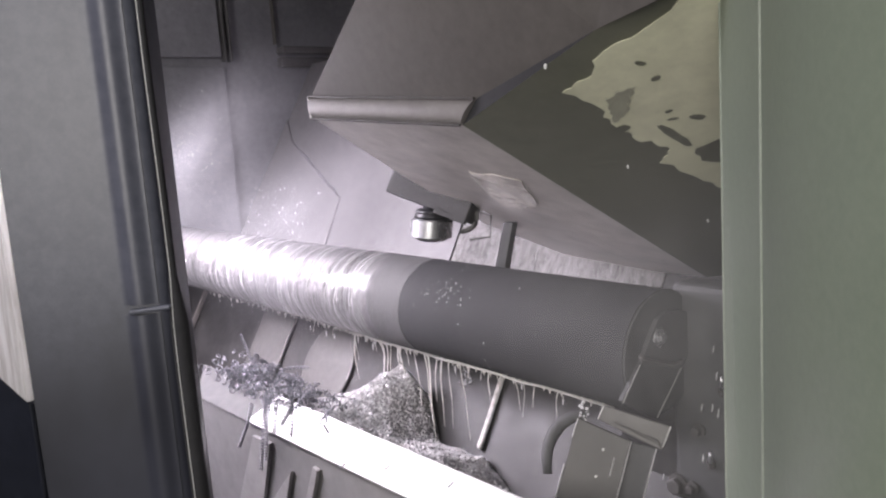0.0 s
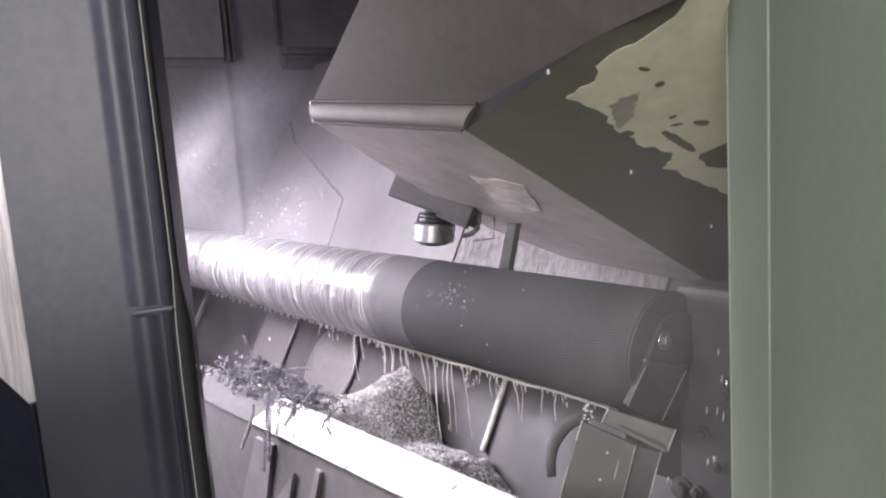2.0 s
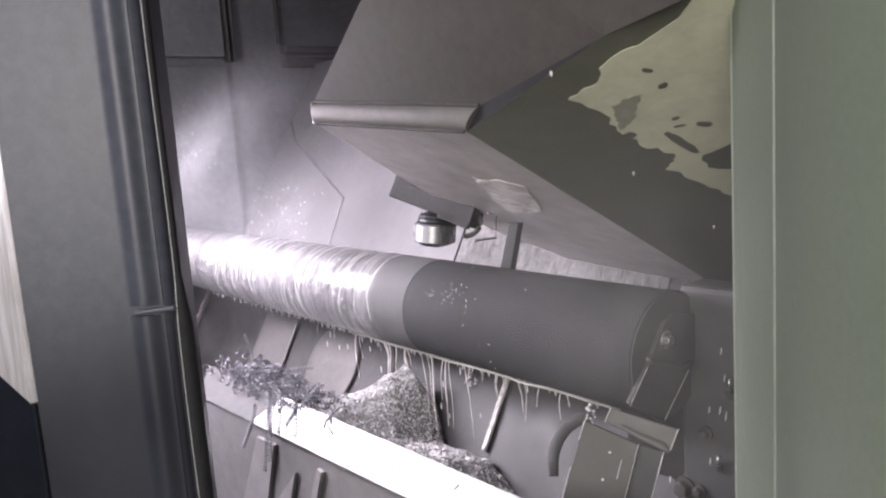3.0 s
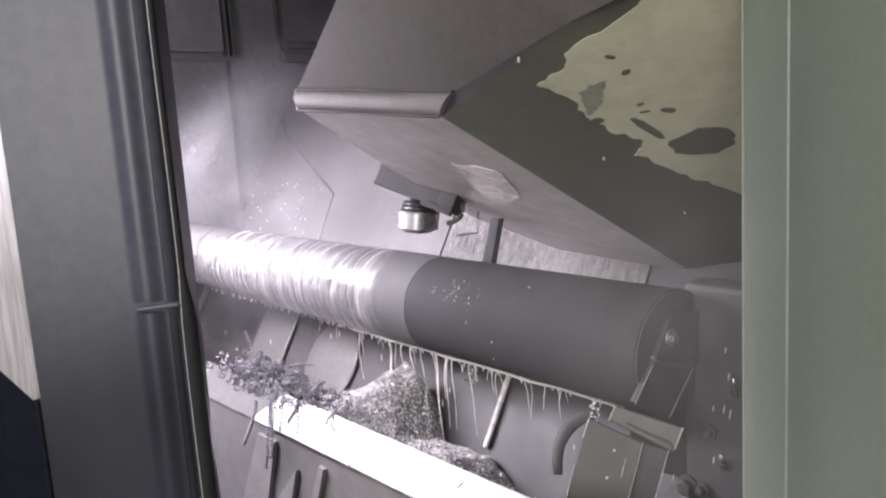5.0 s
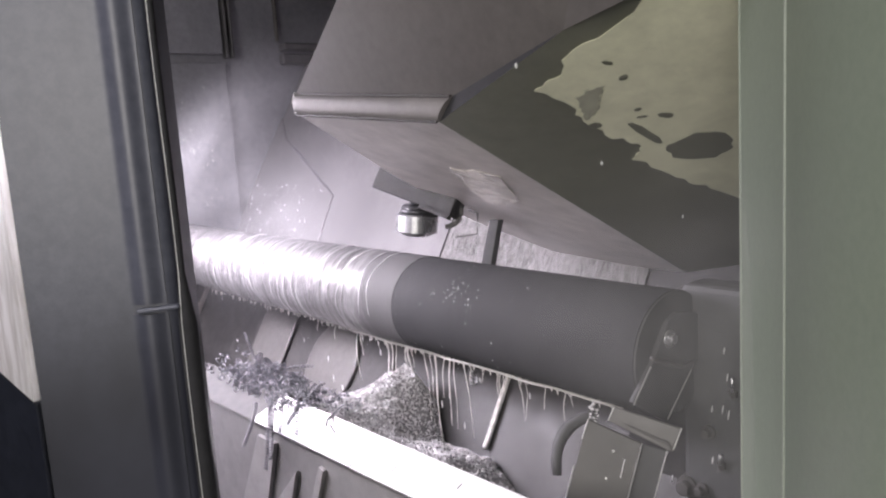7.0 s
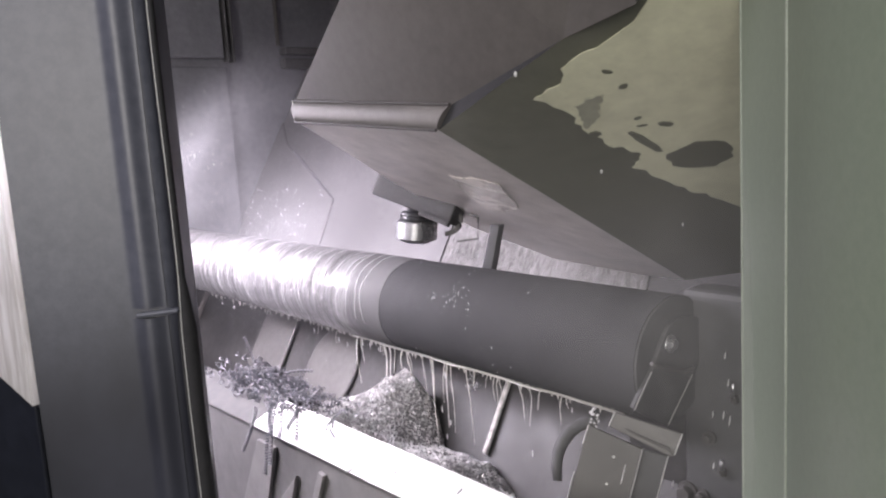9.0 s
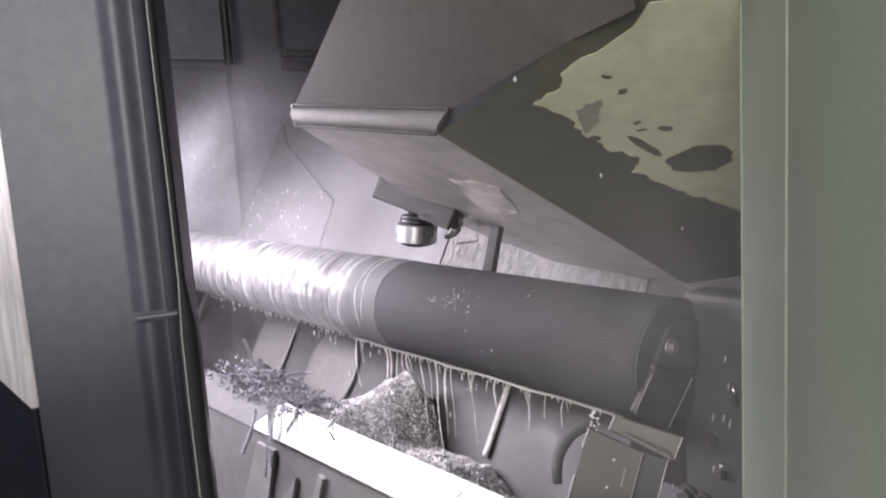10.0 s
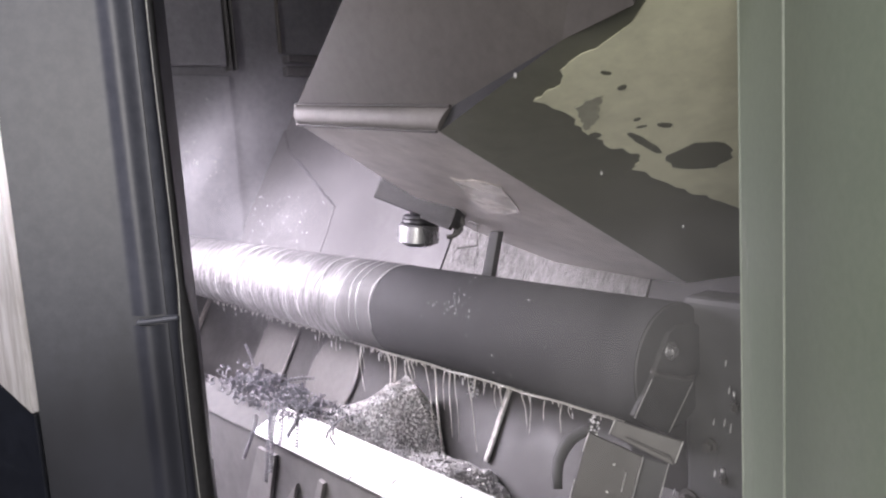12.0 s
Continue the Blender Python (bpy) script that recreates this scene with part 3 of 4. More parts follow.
def tool_slide():
    t = holder("tool_slide", "large grey sheet-metal tool slide above the bar, wet below", "tool slide")
    A, A2 = (-0.724, -0.189, 1.268), (-0.721, -0.190, 1.246)
    B, B2 = (-0.484, -0.180, 1.247), (-0.497, -0.185, 1.227)
    C, C2 = (-0.354, -0.190, 1.281), (-0.292, -0.194, 1.293)
    L4 = (-0.564, 0.268, 1.018)

    def sheet(name, pts, mat, label, back=0.004, bevel=0.0012):
        bm = bmesh.new()
        add_prism(bm, pts, SLANT, back)
        bmesh.ops.triangulate(bm, faces=[f for f in bm.faces if len(f.verts) > 4])
        return part(name, bm, mat, t, label)

    sheet("splash_face", [A2, B2, L4, (-0.651, 0.291, 1.013), (-0.827, 0.303, 1.020), (-0.873, 0.177, 1.083), (-0.804, -0.021, 1.172)],
          M_UNDER, "splashed underside, paled for lamp light")
    face = [L4, B2, C, (-0.292, -0.194, face_z(-0.292, -0.194))]
    face += [(x, y, face_z(x, y)) for x, y in ((-0.225, -0.14), (-0.225, 0.34), (-0.50, 0.294))]
    sheet("end_face", face, M_DARKFACE, "dark wet end face")
    # gusset coloured black for the shade where the cover folds
    sheet("gusset", [B2, B, C], M_RUBBER_SHADE, "gusset blackened for shade in the fold")
    sheet("front_cover", [A, B, C, C2, (-0.300, -0.212, 1.40), (-0.490, -0.230, 1.40)], M_COVER, "brownish grey front cover")
    # rounded lip under the front cover
    bm = bmesh.new()
    a, a2, b, b2 = (Vector(p) for p in (A, A2, B, B2))
    prof = []
    for p, p2 in ((a, a2), (b, b2)):
        row = []
        for k in range(9):
            f = k / 8
            bulge = 0.006 * math.sin(math.pi * f) ** 0.5
            row.append(bm.verts.new(p.lerp(p2, f) + Vector((0, -bulge, 0))))
        prof.append(row)
    for k in range(8):
        bm.faces.new((prof[0][k], prof[0][k + 1], prof[1][k + 1], prof[1][k]))
    for row in prof:
        bm.faces.new(row)
    bm.faces.new([prof[0][0], prof[1][0], prof[1][8], prof[0][8]])
    bmesh.ops.recalc_face_normals(bm, faces=bm.faces)
    lip = part("lip", bm, M_LIP, t, "bright rounded lip", True)
    lip.data.set_sharp_from_angle(angle=radians(50))
    for p, q in ((a, b), (a2, b2), (a, a2)):
        bm = bmesh.new()
        add_tube(bm, [p + Vector((0, -0.003, 0)), q + Vector((0, -0.003, 0))], 0.0013, 8)
        part("seam", bm, M_SEAM if q is not a2 else M_PALESTEEL, lip)
    # solid block of the slide behind its covers
    bm = bmesh.new()
    low = [A2, B2, C2, (-0.225, -0.14, 1.306), (-0.225, 0.34, 1.11), (-0.50, 0.294, 1.03), L4, (-0.651, 0.291, 1.013), (-0.827, 0.303, 1.020), (-0.873, 0.177, 1.083), (-0.804, -0.021, 1.172)]
    vs = [bm.verts.new(Vector(p) + SLANT * 0.06 + Vector((0, 0.02, 0))) for p in low] + [bm.verts.new(Vector(p) + SLANT * 0.36 + Vector((0, 0.05, 0))) for p in low]
    bmesh.ops.convex_hull(bm, input=vs)
    part("slide_body", bm, M_SHEET, t)
    # cream patch on the end face, with wet spots
    patch_edge = ragged([(-0.414, -0.156), (-0.393, -0.157), (-0.370, -0.170), (-0.344, -0.168), (-0.312, -0.170), (-0.292, -0.180),
                  (-0.235, -0.135), (-0.235, 0.230), (-0.400, 0.146), (-0.411, 0.080), (-0.420, 0.037), (-0.427, -0.018), (-0.408, -0.032), (-0.415, -0.060), (-0.417, -0.088), (-0.410, -0.116)],
                 0.0035, 5, 4, (3, 4, 5, 6, 7, 8))
    film = face_patch("dry_film", patch_edge, 0.0006, 0.0008, M_CREAM, t, "cream coloured patch")
    face_patch("smear", ragged([(-0.398, -0.128), (-0.386, -0.129), (-0.374, -0.125), (-0.386, -0.115), (-0.396, -0.104), (-0.413, -0.099), (-0.406, -0.115)], 0.0015, 5, 14), 0.0016, 0.0005, M_SMEAR, film, "thin grey smear")
    for i, (x, y, a_, b_, turn) in enumerate(SPOTS):
        face_patch("wet_spot", blob(x, y, a_, b_, turn, 30 + i), 0.0016, 0.0006, M_DARKFACE, film)
    for x, y in ((-0.450, -0.036), (-0.466, 0.115), (-0.400, -0.190)):
        bm = bmesh.new()
        bmesh.ops.create_icosphere(bm, subdivisions=2, radius=0.0015, matrix=Matrix.Translation(Vector((x, y, face_z(x, y))) - FACE_N * 0.002) @ Matrix.Diagonal((0.8, 0.8, 1.5, 1)))
        part("hanging_drop", bm, M_DROP, t, "clear drop", True)
    # splash on the underside, its warm bright tone painted for a reflection
    e1 = (Vector(L4) - Vector(B2)).normalized()
    e2 = Vector(A2) - Vector(B2)
    nrm = e1.cross(e2).normalized()
    if nrm.z > 0:
        nrm = -nrm
    e2 = nrm.cross(e1)
    rng = random.Random(52)
    corners = [Vector(p) for p in ((-0.628, -0.066, 1.181), (-0.610, -0.064, 1.178), (-0.590, -0.066, 1.178), (-0.571, -0.065, 1.176), (-0.562, -0.056, 1.171), (-0.625, 0.033, 1.134), (-0.677, 0.058, 1.126), (-0.703, 0.051, 1.131), (-0.674, -0.006, 1.156))]
    pts = []
    for i, (p, q) in enumerate(zip(corners, corners[1:] + corners[:1])):
        for k in range(8):
            pts.append(p.lerp(q, k / 8) + e1 * rng.uniform(-0.004, 0.004))
    bm = bmesh.new()
    add_prism(bm, [p + nrm * 0.0006 for p in pts], nrm, 0.0007)
    bmesh.ops.triangulate(bm, faces=[f for f in bm.faces if len(f.verts) > 4])
    part("splash_film", bm, M_FILM, t, "splash with a painted warm reflection")
    tool(t)
    return t


SPOTS = ((-0.374, 0.005, 0.027, 0.022, 50), (-0.393, -0.047, 0.024, 0.0040, 91), (-0.366, -0.058, 0.0062, 0.0032, 60), (-0.358, -0.122, 0.0035, 0.0026, 0),
         (-0.355, -0.144, 0.004, 0.0018, 60), (-0.376, -0.081, 0.003, 0.0017, 10), (-0.414, -0.088, 0.0055, 0.004, 20), (-0.380, -0.070, 0.0045, 0.0012, 30))


def tool(t):
    """Black tool holder with a machined roller head and a coolant pipe under the slide."""
    p, q = Vector((-0.888, 0.040, 1.150)), Vector((-0.782, 0.088, 1.107))
    ax = (q - p).normalized()
    up = (Vector((0.12, 0.35, 0.9)) - ax * ax.dot(Vector((0.12, 0.35, 0.9)))).normalized()
    side = up.cross(ax)
    m = Matrix((ax, side, up)).transposed().to_4x4()
    m.translation = (p + q) / 2 + up * 0.002 + OUT * 0.018
    bm = bmesh.new()
    add_box(bm, ((q - p).length, 0.040, 0.034), m)
    bevel_all(bm, 0.002)
    hold = part("tool_holder", bm, M_HOLDER, t, "oily black tool holder")
    bm = bmesh.new()
    add_box(bm, (0.045, 0.012, 0.010), m @ pose(0.038, -0.014, -0.016))
    bevel_all(bm, 0.001)
    part("clamp", bm, M_HOLDER, hold)
    top, low = Vector((-0.833, 0.044, 1.122)), Vector((-0.836, 0.040, 1.081))
    bm = bmesh.new()
    d = (low - top).normalized()
    add_rod(bm, top - d * 0.012, top, 0.013, 0.013, 24)
    add_rod(bm, top, top + d * 0.005, 0.0205, 0.0235, 32)
    add_rod(bm, top + d * 0.005, top + d * 0.012, 0.0235, 0.0235, 32)
    part("neck", bm, M_BLACK, t, "dark grooved neck", True)
    bm = bmesh.new()
    add_rod(bm, top + d * 0.012, top + d * 0.014, 0.026, 0.0285, 40)
    add_rod(bm, top + d * 0.014, top + d * 0.036, 0.0285, 0.0285, 40)
    add_rod(bm, top + d * 0.036, top + d * 0.042, 0.0285, 0.017, 40)
    ob = part("roller_head", bm, M_TOOL, t, "bright machined round head", True)
    ob.data.set_sharp_from_angle(angle=radians(30))
    bm = bmesh.new()
    c = top + Vector((0.030, 0.022, -0.004))
    pts = [c + Vector((0.018 * math.cos(a), 0.014 * math.cos(a), 0.019 * math.sin(a) - 0.008)) for a in (radians(100 - 190 * k / 12) for k in range(13))]
    add_tube(bm, pts, 0.0034, 10)
    part("coolant_pipe", bm, M_BRACKET, t, "bent coolant pipe", True)


M_DARKFACE = surface("wet_end_face", (0.108, 0.110, 0.084), (0.155, 0.157, 0.124), (0.3, 0.5), 0.0, 50, 4, 0.08, coat=0.15)
M_SMEAR = surface("thin_grey_smear", (0.24, 0.24, 0.19), (0.36, 0.36, 0.285), (0.45, 0.65), 0.0, 60, 9, 0.1)
M_FILM = surface("splash_with_warm_reflection", (0.45, 0.42, 0.39), (0.88, 0.83, 0.77), (0.15, 0.4), 0.1, 90, 22, 0.8, coat=0.5, depth=0.004)
M_LIP = surface("worn_bright_lip", (0.11, 0.102, 0.10), (0.17, 0.158, 0.155), (0.45, 0.65), 0.15, 60, 14, 0.1)
M_SEAM = surface("dark_seam", (0.03, 0.03, 0.03), (0.10, 0.09, 0.09), (0.4, 0.6), 0.0, 300, 60, 0.2)
SLIDE = tool_slide()


def saddle():
    """Way cover and shield behind the bar, travelling with the slide along the bar."""
    t = holder("saddle_cover", "wet sheet-metal way cover behind the bar", "way cover")
    bm = bmesh.new()
    fold = ((-1.01, 0.322), (-0.99, 0.3215), (-0.865, 0.250), (-0.645, 0.243))
    rows = [[bm.verts.new(on_bed(x, sl, h + dh)) for x, h in fold] for sl, dh in ((0.78, 0), (1.45, 0), (1.45, -0.003), (0.78, -0.003))]
    for ra, rb in zip(rows, rows[1:] + rows[:1]):
        for k in range(3):
            bm.faces.new((ra[k], ra[k + 1], rb[k + 1], rb[k]))
    for k in (0, 3):
        bm.faces.new([r[k] for r in rows])
    bmesh.ops.recalc_face_normals(bm, faces=bm.faces)
    part("rear_panel", bm, M_WET, t, "pale rippled wet rear panel")
    bm = bmesh.new()
    add_prism(bm, [on_bed(-1.79, 0.84, 0.325), on_bed(-1.000, 0.84, 0.325), on_bed(-1.000, 1.12, 0.325), on_bed(-1.100, 1.45, 0.325), on_bed(-1.79, 1.45, 0.325)], -OUT, 0.003)
    part("plain_panel", bm, M_PANEL, t, "plain grey rear panel")
    bm = bmesh.new()
    add_prism(bm, [on_bed(-1.388, 0.90, 0.329), on_bed(-1.396, 0.999, 0.329), on_bed(-1.407, 1.082, 0.329), on_bed(-1.721, 1.225, 0.329), on_bed(-1.795, 1.29, 0.329), on_bed(-1.795, 0.90, 0.329)], -OUT, 0.006)
    bevel_all(bm, 0.003)
    shield = part("shield", bm, M_PANEL, t, "grey wet shield with chips along its edge")
    bm = bmesh.new()
    rng = random.Random(8)
    for i in range(70):
        f = rng.random() ** 0.8
        c = on_bed(-1.409 - 0.31 * f * 0.8, 1.083 + 0.141 * f * 0.8, 0.3305) + Vector([rng.uniform(-0.003, 0.003) for _ in range(3)])
        bmesh.ops.create_icosphere(bm, subdivisions=1, radius=rng.uniform(0.001, 0.0028), matrix=Matrix.Translation(c))
    part("clinging_chips", bm, M_CHIP, shield, "row of clinging bright chips")
    # post with a small bracket
    bm = bmesh.new()
    add_prism(bm, [(-0.712, 0.062, 1.103), (-0.701, 0.067, 1.103), (-0.704, 0.050, 1.040), (-0.716, 0.044, 1.040)], (0.3, 0.9, 0), 0.008)
    bevel_all(bm, 0.001)
    post = part("post", bm, M_BLACK, t, "dark flat post")
    bm = bmesh.new()
    add_tube(bm, [(-0.745, 0.058, 1.115), (-0.727, 0.056, 1.112), (-0.728, 0.054, 1.085), (-0.752, 0.040, 1.082)], 0.0016, 6)
    part("wire_hook", bm, M_BRACKET, post, "thin bent wire hook")
    return t


SADDLE = saddle()


# ---- sliding door at one side of the opening, fixed frame at the other ----
def door():
    t = holder("sliding_door", "dark blue-grey sliding door with a streaked window and a black rubber edge", "machine door")
    p1, p2 = Vector((-0.6655, -0.477, 0)), Vector((-0.592, -0.381, 0))
    d = (p2 - p1).normalized()
    n = Vector((-d.y, d.x, 0))

    def upright(name, poly, z0, z1, mat, label="", bevel=0.003):
        bm = bmesh.new()
        add_prism(bm, [(x, y, z0) for x, y in poly], (0, 0, 1), z1 - z0)
        if bevel:
            bevel_all(bm, bevel, 3)
        return part(name, bm, mat, t, label)

    def at(u, v):
        q = p1 + d * u + n * v
        return q.x, q.y

    w = (p2 - p1).length
    # post with a rounded nose and a broad low bead
    wide = w - 0.003
    prof = [at(-0.001, 0)] + [at(wide - 0.012 + 0.012 * math.sin(a), 0.010 * (1 - math.cos(a))) for a in (radians(7.5 * k) for k in range(13))] + [at(wide, 0.05), at(-0.001, 0.05)]
    bead = [at(w - 0.040 + 0.028 * k / 20, -0.0042 * math.sin(math.pi * k / 20) ** 2 - 0.0005) for k in range(21)] + [at(w - 0.012, 0.004), at(w - 0.040, 0.004)]
    for name, poly, z0, label in (("edge_post", prof, 0.5, ""), ("bead", bead, 1.098, "broad rounded bead along the door edge"), ("bead", bead, 0.5, "lower bead darkened for shade")):
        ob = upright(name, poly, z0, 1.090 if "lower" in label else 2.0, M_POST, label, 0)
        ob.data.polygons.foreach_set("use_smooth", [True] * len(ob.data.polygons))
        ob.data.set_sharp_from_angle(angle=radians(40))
    c = p1 + d * (w - 0.018) - n * 0.003
    bm = bmesh.new()
    add_box(bm, (0.034, 0.008, 0.004), Matrix.Translation((c.x, c.y, 1.094)) @ pose(0, 0, 0, 0, -4, 52.6))
    bevel_all(bm, 0.002)
    part("joint", bm, M_DOOR, t, "dull moulding joint")
    bm = bmesh.new()
    zs = [0.5 + 0.02 * k for k in range(76)]
    rad = [0.0032 if z > 1.12 else 0.0032 + 0.0040 * min(1, (1.12 - z) / 0.04) for z in zs]
    pts = [(p2.x - 0.0022 + 0.0012 * math.sin(z * 23) + 0.8 * (r - 0.0032), p2.y + 0.002, z) for z, r in zip(zs, rad)]
    add_tube(bm, pts, rad, 12)
    part("rubber_seal", bm, M_RUBBER_SHADE, t, "black rubber edge seal", True)
    # thin bright line along the seal
    bm = bmesh.new()
    add_tube(bm, [(p[0] + 0.5 * r, p[1] - 0.86 * r, p[2]) for p, r in zip(pts, rad)], 0.0004, 6)
    part("wet_edge", bm, M_DROP, t, "thin bright edge line", True)
    # window beside the post, its sill sloping
    q0 = Vector((-0.6655, -0.477, 0))
    left = Vector((-0.30, -0.10, 0))
    bm = bmesh.new()
    a, b = q0 + left, q0
    add_prism(bm, [(a.x, a.y, 1.17), (b.x, b.y, 1.026), (b.x, b.y, 2.0), (a.x, a.y, 2.0)], (0.3, -0.9, 0), 0.006)
    part("window_pane", bm, M_PANE, t, "streaked pane, whitened for the bright view behind it")
    bm = bmesh.new()
    add_prism(bm, [(a.x, a.y, 0.5), (b.x, b.y, 0.5), (b.x, b.y, 1.024), (a.x, a.y, 1.168)], (0.3, -0.9, 0), 0.004)
    bevel_all(bm, 0.0015)
    part("lower_panel", bm, M_LOWER, t, "black lower panel")
    return t


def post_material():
    """Blue-grey paint, its colour darkened towards the foot of the door for shade."""
    m, nt, p = material("blue_grey_paint_shaded_below")
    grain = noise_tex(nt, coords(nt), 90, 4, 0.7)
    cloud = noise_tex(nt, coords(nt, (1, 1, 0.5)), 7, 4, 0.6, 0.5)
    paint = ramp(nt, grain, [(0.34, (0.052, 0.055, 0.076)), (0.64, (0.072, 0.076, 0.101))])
    # shade on the lower door, put into the colour
    shade = ramp(nt, cloud, [(0.34, (0.017, 0.018, 0.026)), (0.66, (0.036, 0.038, 0.053))])
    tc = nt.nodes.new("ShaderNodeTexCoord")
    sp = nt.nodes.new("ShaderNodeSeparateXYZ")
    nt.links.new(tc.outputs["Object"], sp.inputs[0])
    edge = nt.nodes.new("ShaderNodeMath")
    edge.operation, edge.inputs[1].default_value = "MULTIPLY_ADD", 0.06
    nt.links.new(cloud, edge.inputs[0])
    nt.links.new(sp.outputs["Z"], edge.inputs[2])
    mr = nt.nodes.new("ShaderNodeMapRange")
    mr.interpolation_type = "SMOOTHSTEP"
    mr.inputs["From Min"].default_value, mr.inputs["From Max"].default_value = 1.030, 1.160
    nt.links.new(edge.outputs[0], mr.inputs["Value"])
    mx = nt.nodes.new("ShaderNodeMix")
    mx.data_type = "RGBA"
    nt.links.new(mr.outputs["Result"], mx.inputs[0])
    nt.links.new(shade, mx.inputs[6])
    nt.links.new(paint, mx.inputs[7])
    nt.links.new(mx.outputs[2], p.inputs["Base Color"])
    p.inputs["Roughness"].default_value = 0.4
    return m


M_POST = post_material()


def pane_material():
    m, nt, p = material("whitened_streaked_pane")
    a = noise_tex(nt, coords(nt, (1, 1, 0.1)), 150, 4, 0.65, 0.3)
    # near-white streaks stand in for the bright scene seen through the window
    col = ramp(nt, a, [(0.35, (0.70, 0.68, 0.67)), (0.62, (0.97, 0.96, 0.97))])
    nt.links.new(col, p.inputs["Base Color"])
    p.inputs["Roughness"].default_value = 0.25
    p.inputs["Transmission Weight"].default_value = 0.0
    tr = nt.nodes.new("ShaderNodeBsdfTranslucent")
    nt.links.new(col, tr.inputs[0])
    mix = nt.nodes.new("ShaderNodeMixShader")
    mix.inputs[0].default_value = 0.75
    nt.links.new(p.outputs[0], mix.inputs[1])
    nt.links.new(tr.outputs[0], mix.inputs[2])
    nt.links.new(mix.outputs[0], nt.nodes["Material Output"].inputs["Surface"])
    return m


M_PANE = pane_material()
door()


def frame_post():
    t = holder("opening_frame", "pale green painted frame of the door opening", "door frame")
    e, c = Vector((-0.250, -0.150, 0)), Vector((-0.1875, -0.218, 0))
    d = (c - e).normalized()
    n = Vector((-d.y, d.x, 0))

    def seg(name, e, d, n, u0, u1, v0, v1, mat, label="", bevel=0.002):
        bm = bmesh.new()
        add_prism(bm, [(e + d * u + n * v).to_tuple()[:2] + (0.4,) for u, v in ((u0, v0), (u1, v0), (u1, v1), (u0, v1))], (0, 0, 1), 1.6)
        bevel_all(bm, bevel, 2)
        return part(name, bm, mat, t, label)

    seg("edge_strip", e, d, n, 0.0, (c - e).length - 0.0004, 0.0, 0.022, M_GREEN)
    # face panel, bowed towards the operator so that its tone brightens across
    bm = bmesh.new()
    outer, inner, p = [], [], Vector(c)
    for k in range(25):
        turn = radians(-56 + 54 * k / 24)
        along = Vector((math.cos(turn), math.sin(turn), 0))
        back = Vector((-along.y, along.x, 0))
        outer.append(p.copy())
        inner.append(p + back * 0.02)
        p = p + along * 0.0145
    add_prism(bm, [(q.x, q.y, 0.4) for q in outer + inner[::-1]], (0, 0, 1), 1.6)
    ob = part("face_panel", bm, M_GREEN, t)
    ob.data.polygons.foreach_set("use_smooth", [True] * len(ob.data.polygons))
    ob.data.set_sharp_from_angle(angle=radians(30))
    # pale line laid along the crease in place of its highlight
    bm = bmesh.new()
    add_tube(bm, [(c.x, c.y, 0.4), (c.x, c.y, 2.0)], 0.0012, 8)
    part("bead", bm, M_MOULD, t, "thin pale line for the crease highlight")
    bm = bmesh.new()
    add_tube(bm, [(e.x, e.y, 0.4), (e.x, e.y, 2.0)], 0.0008, 8)
    part("wet_edge", bm, M_MOULD, t, "thin pale edge")
    return t


M_MOULD = surface("pale_green_edge", (0.22, 0.25, 0.21), (0.30, 0.33, 0.28), (0.3, 0.5), 0, 200, 30, 0.1)
frame_post()


# ---- chips ----
def coil(bm, start, way_dir, length, radius, pitch, wire, rng, sag=0.0):
    """A curled steel chip: a helix along a line that sags."""
    start, way_dir = Vector(start), Vector(way_dir).normalized()
    side = way_dir.cross(Vector((0.2, 0.9, 0.3))).normalized()
    other = way_dir.cross(side)
    turns = length / pitch
    n = int(turns * 8)
    ph = rng.uniform(0, 6.28)
    pts = []
    for i in range(n + 1):
        f = i / n
        a = ph + 2 * math.pi * turns * f
        c = start + way_dir * length * f + Vector((0, 0, -sag * f * f))
        c += side * 0.006 * math.sin(3 * f + ph)
        pts.append(c + radius * (math.cos(a) * side + math.sin(a) * other))
    add_tube(bm, pts, wire, 5)


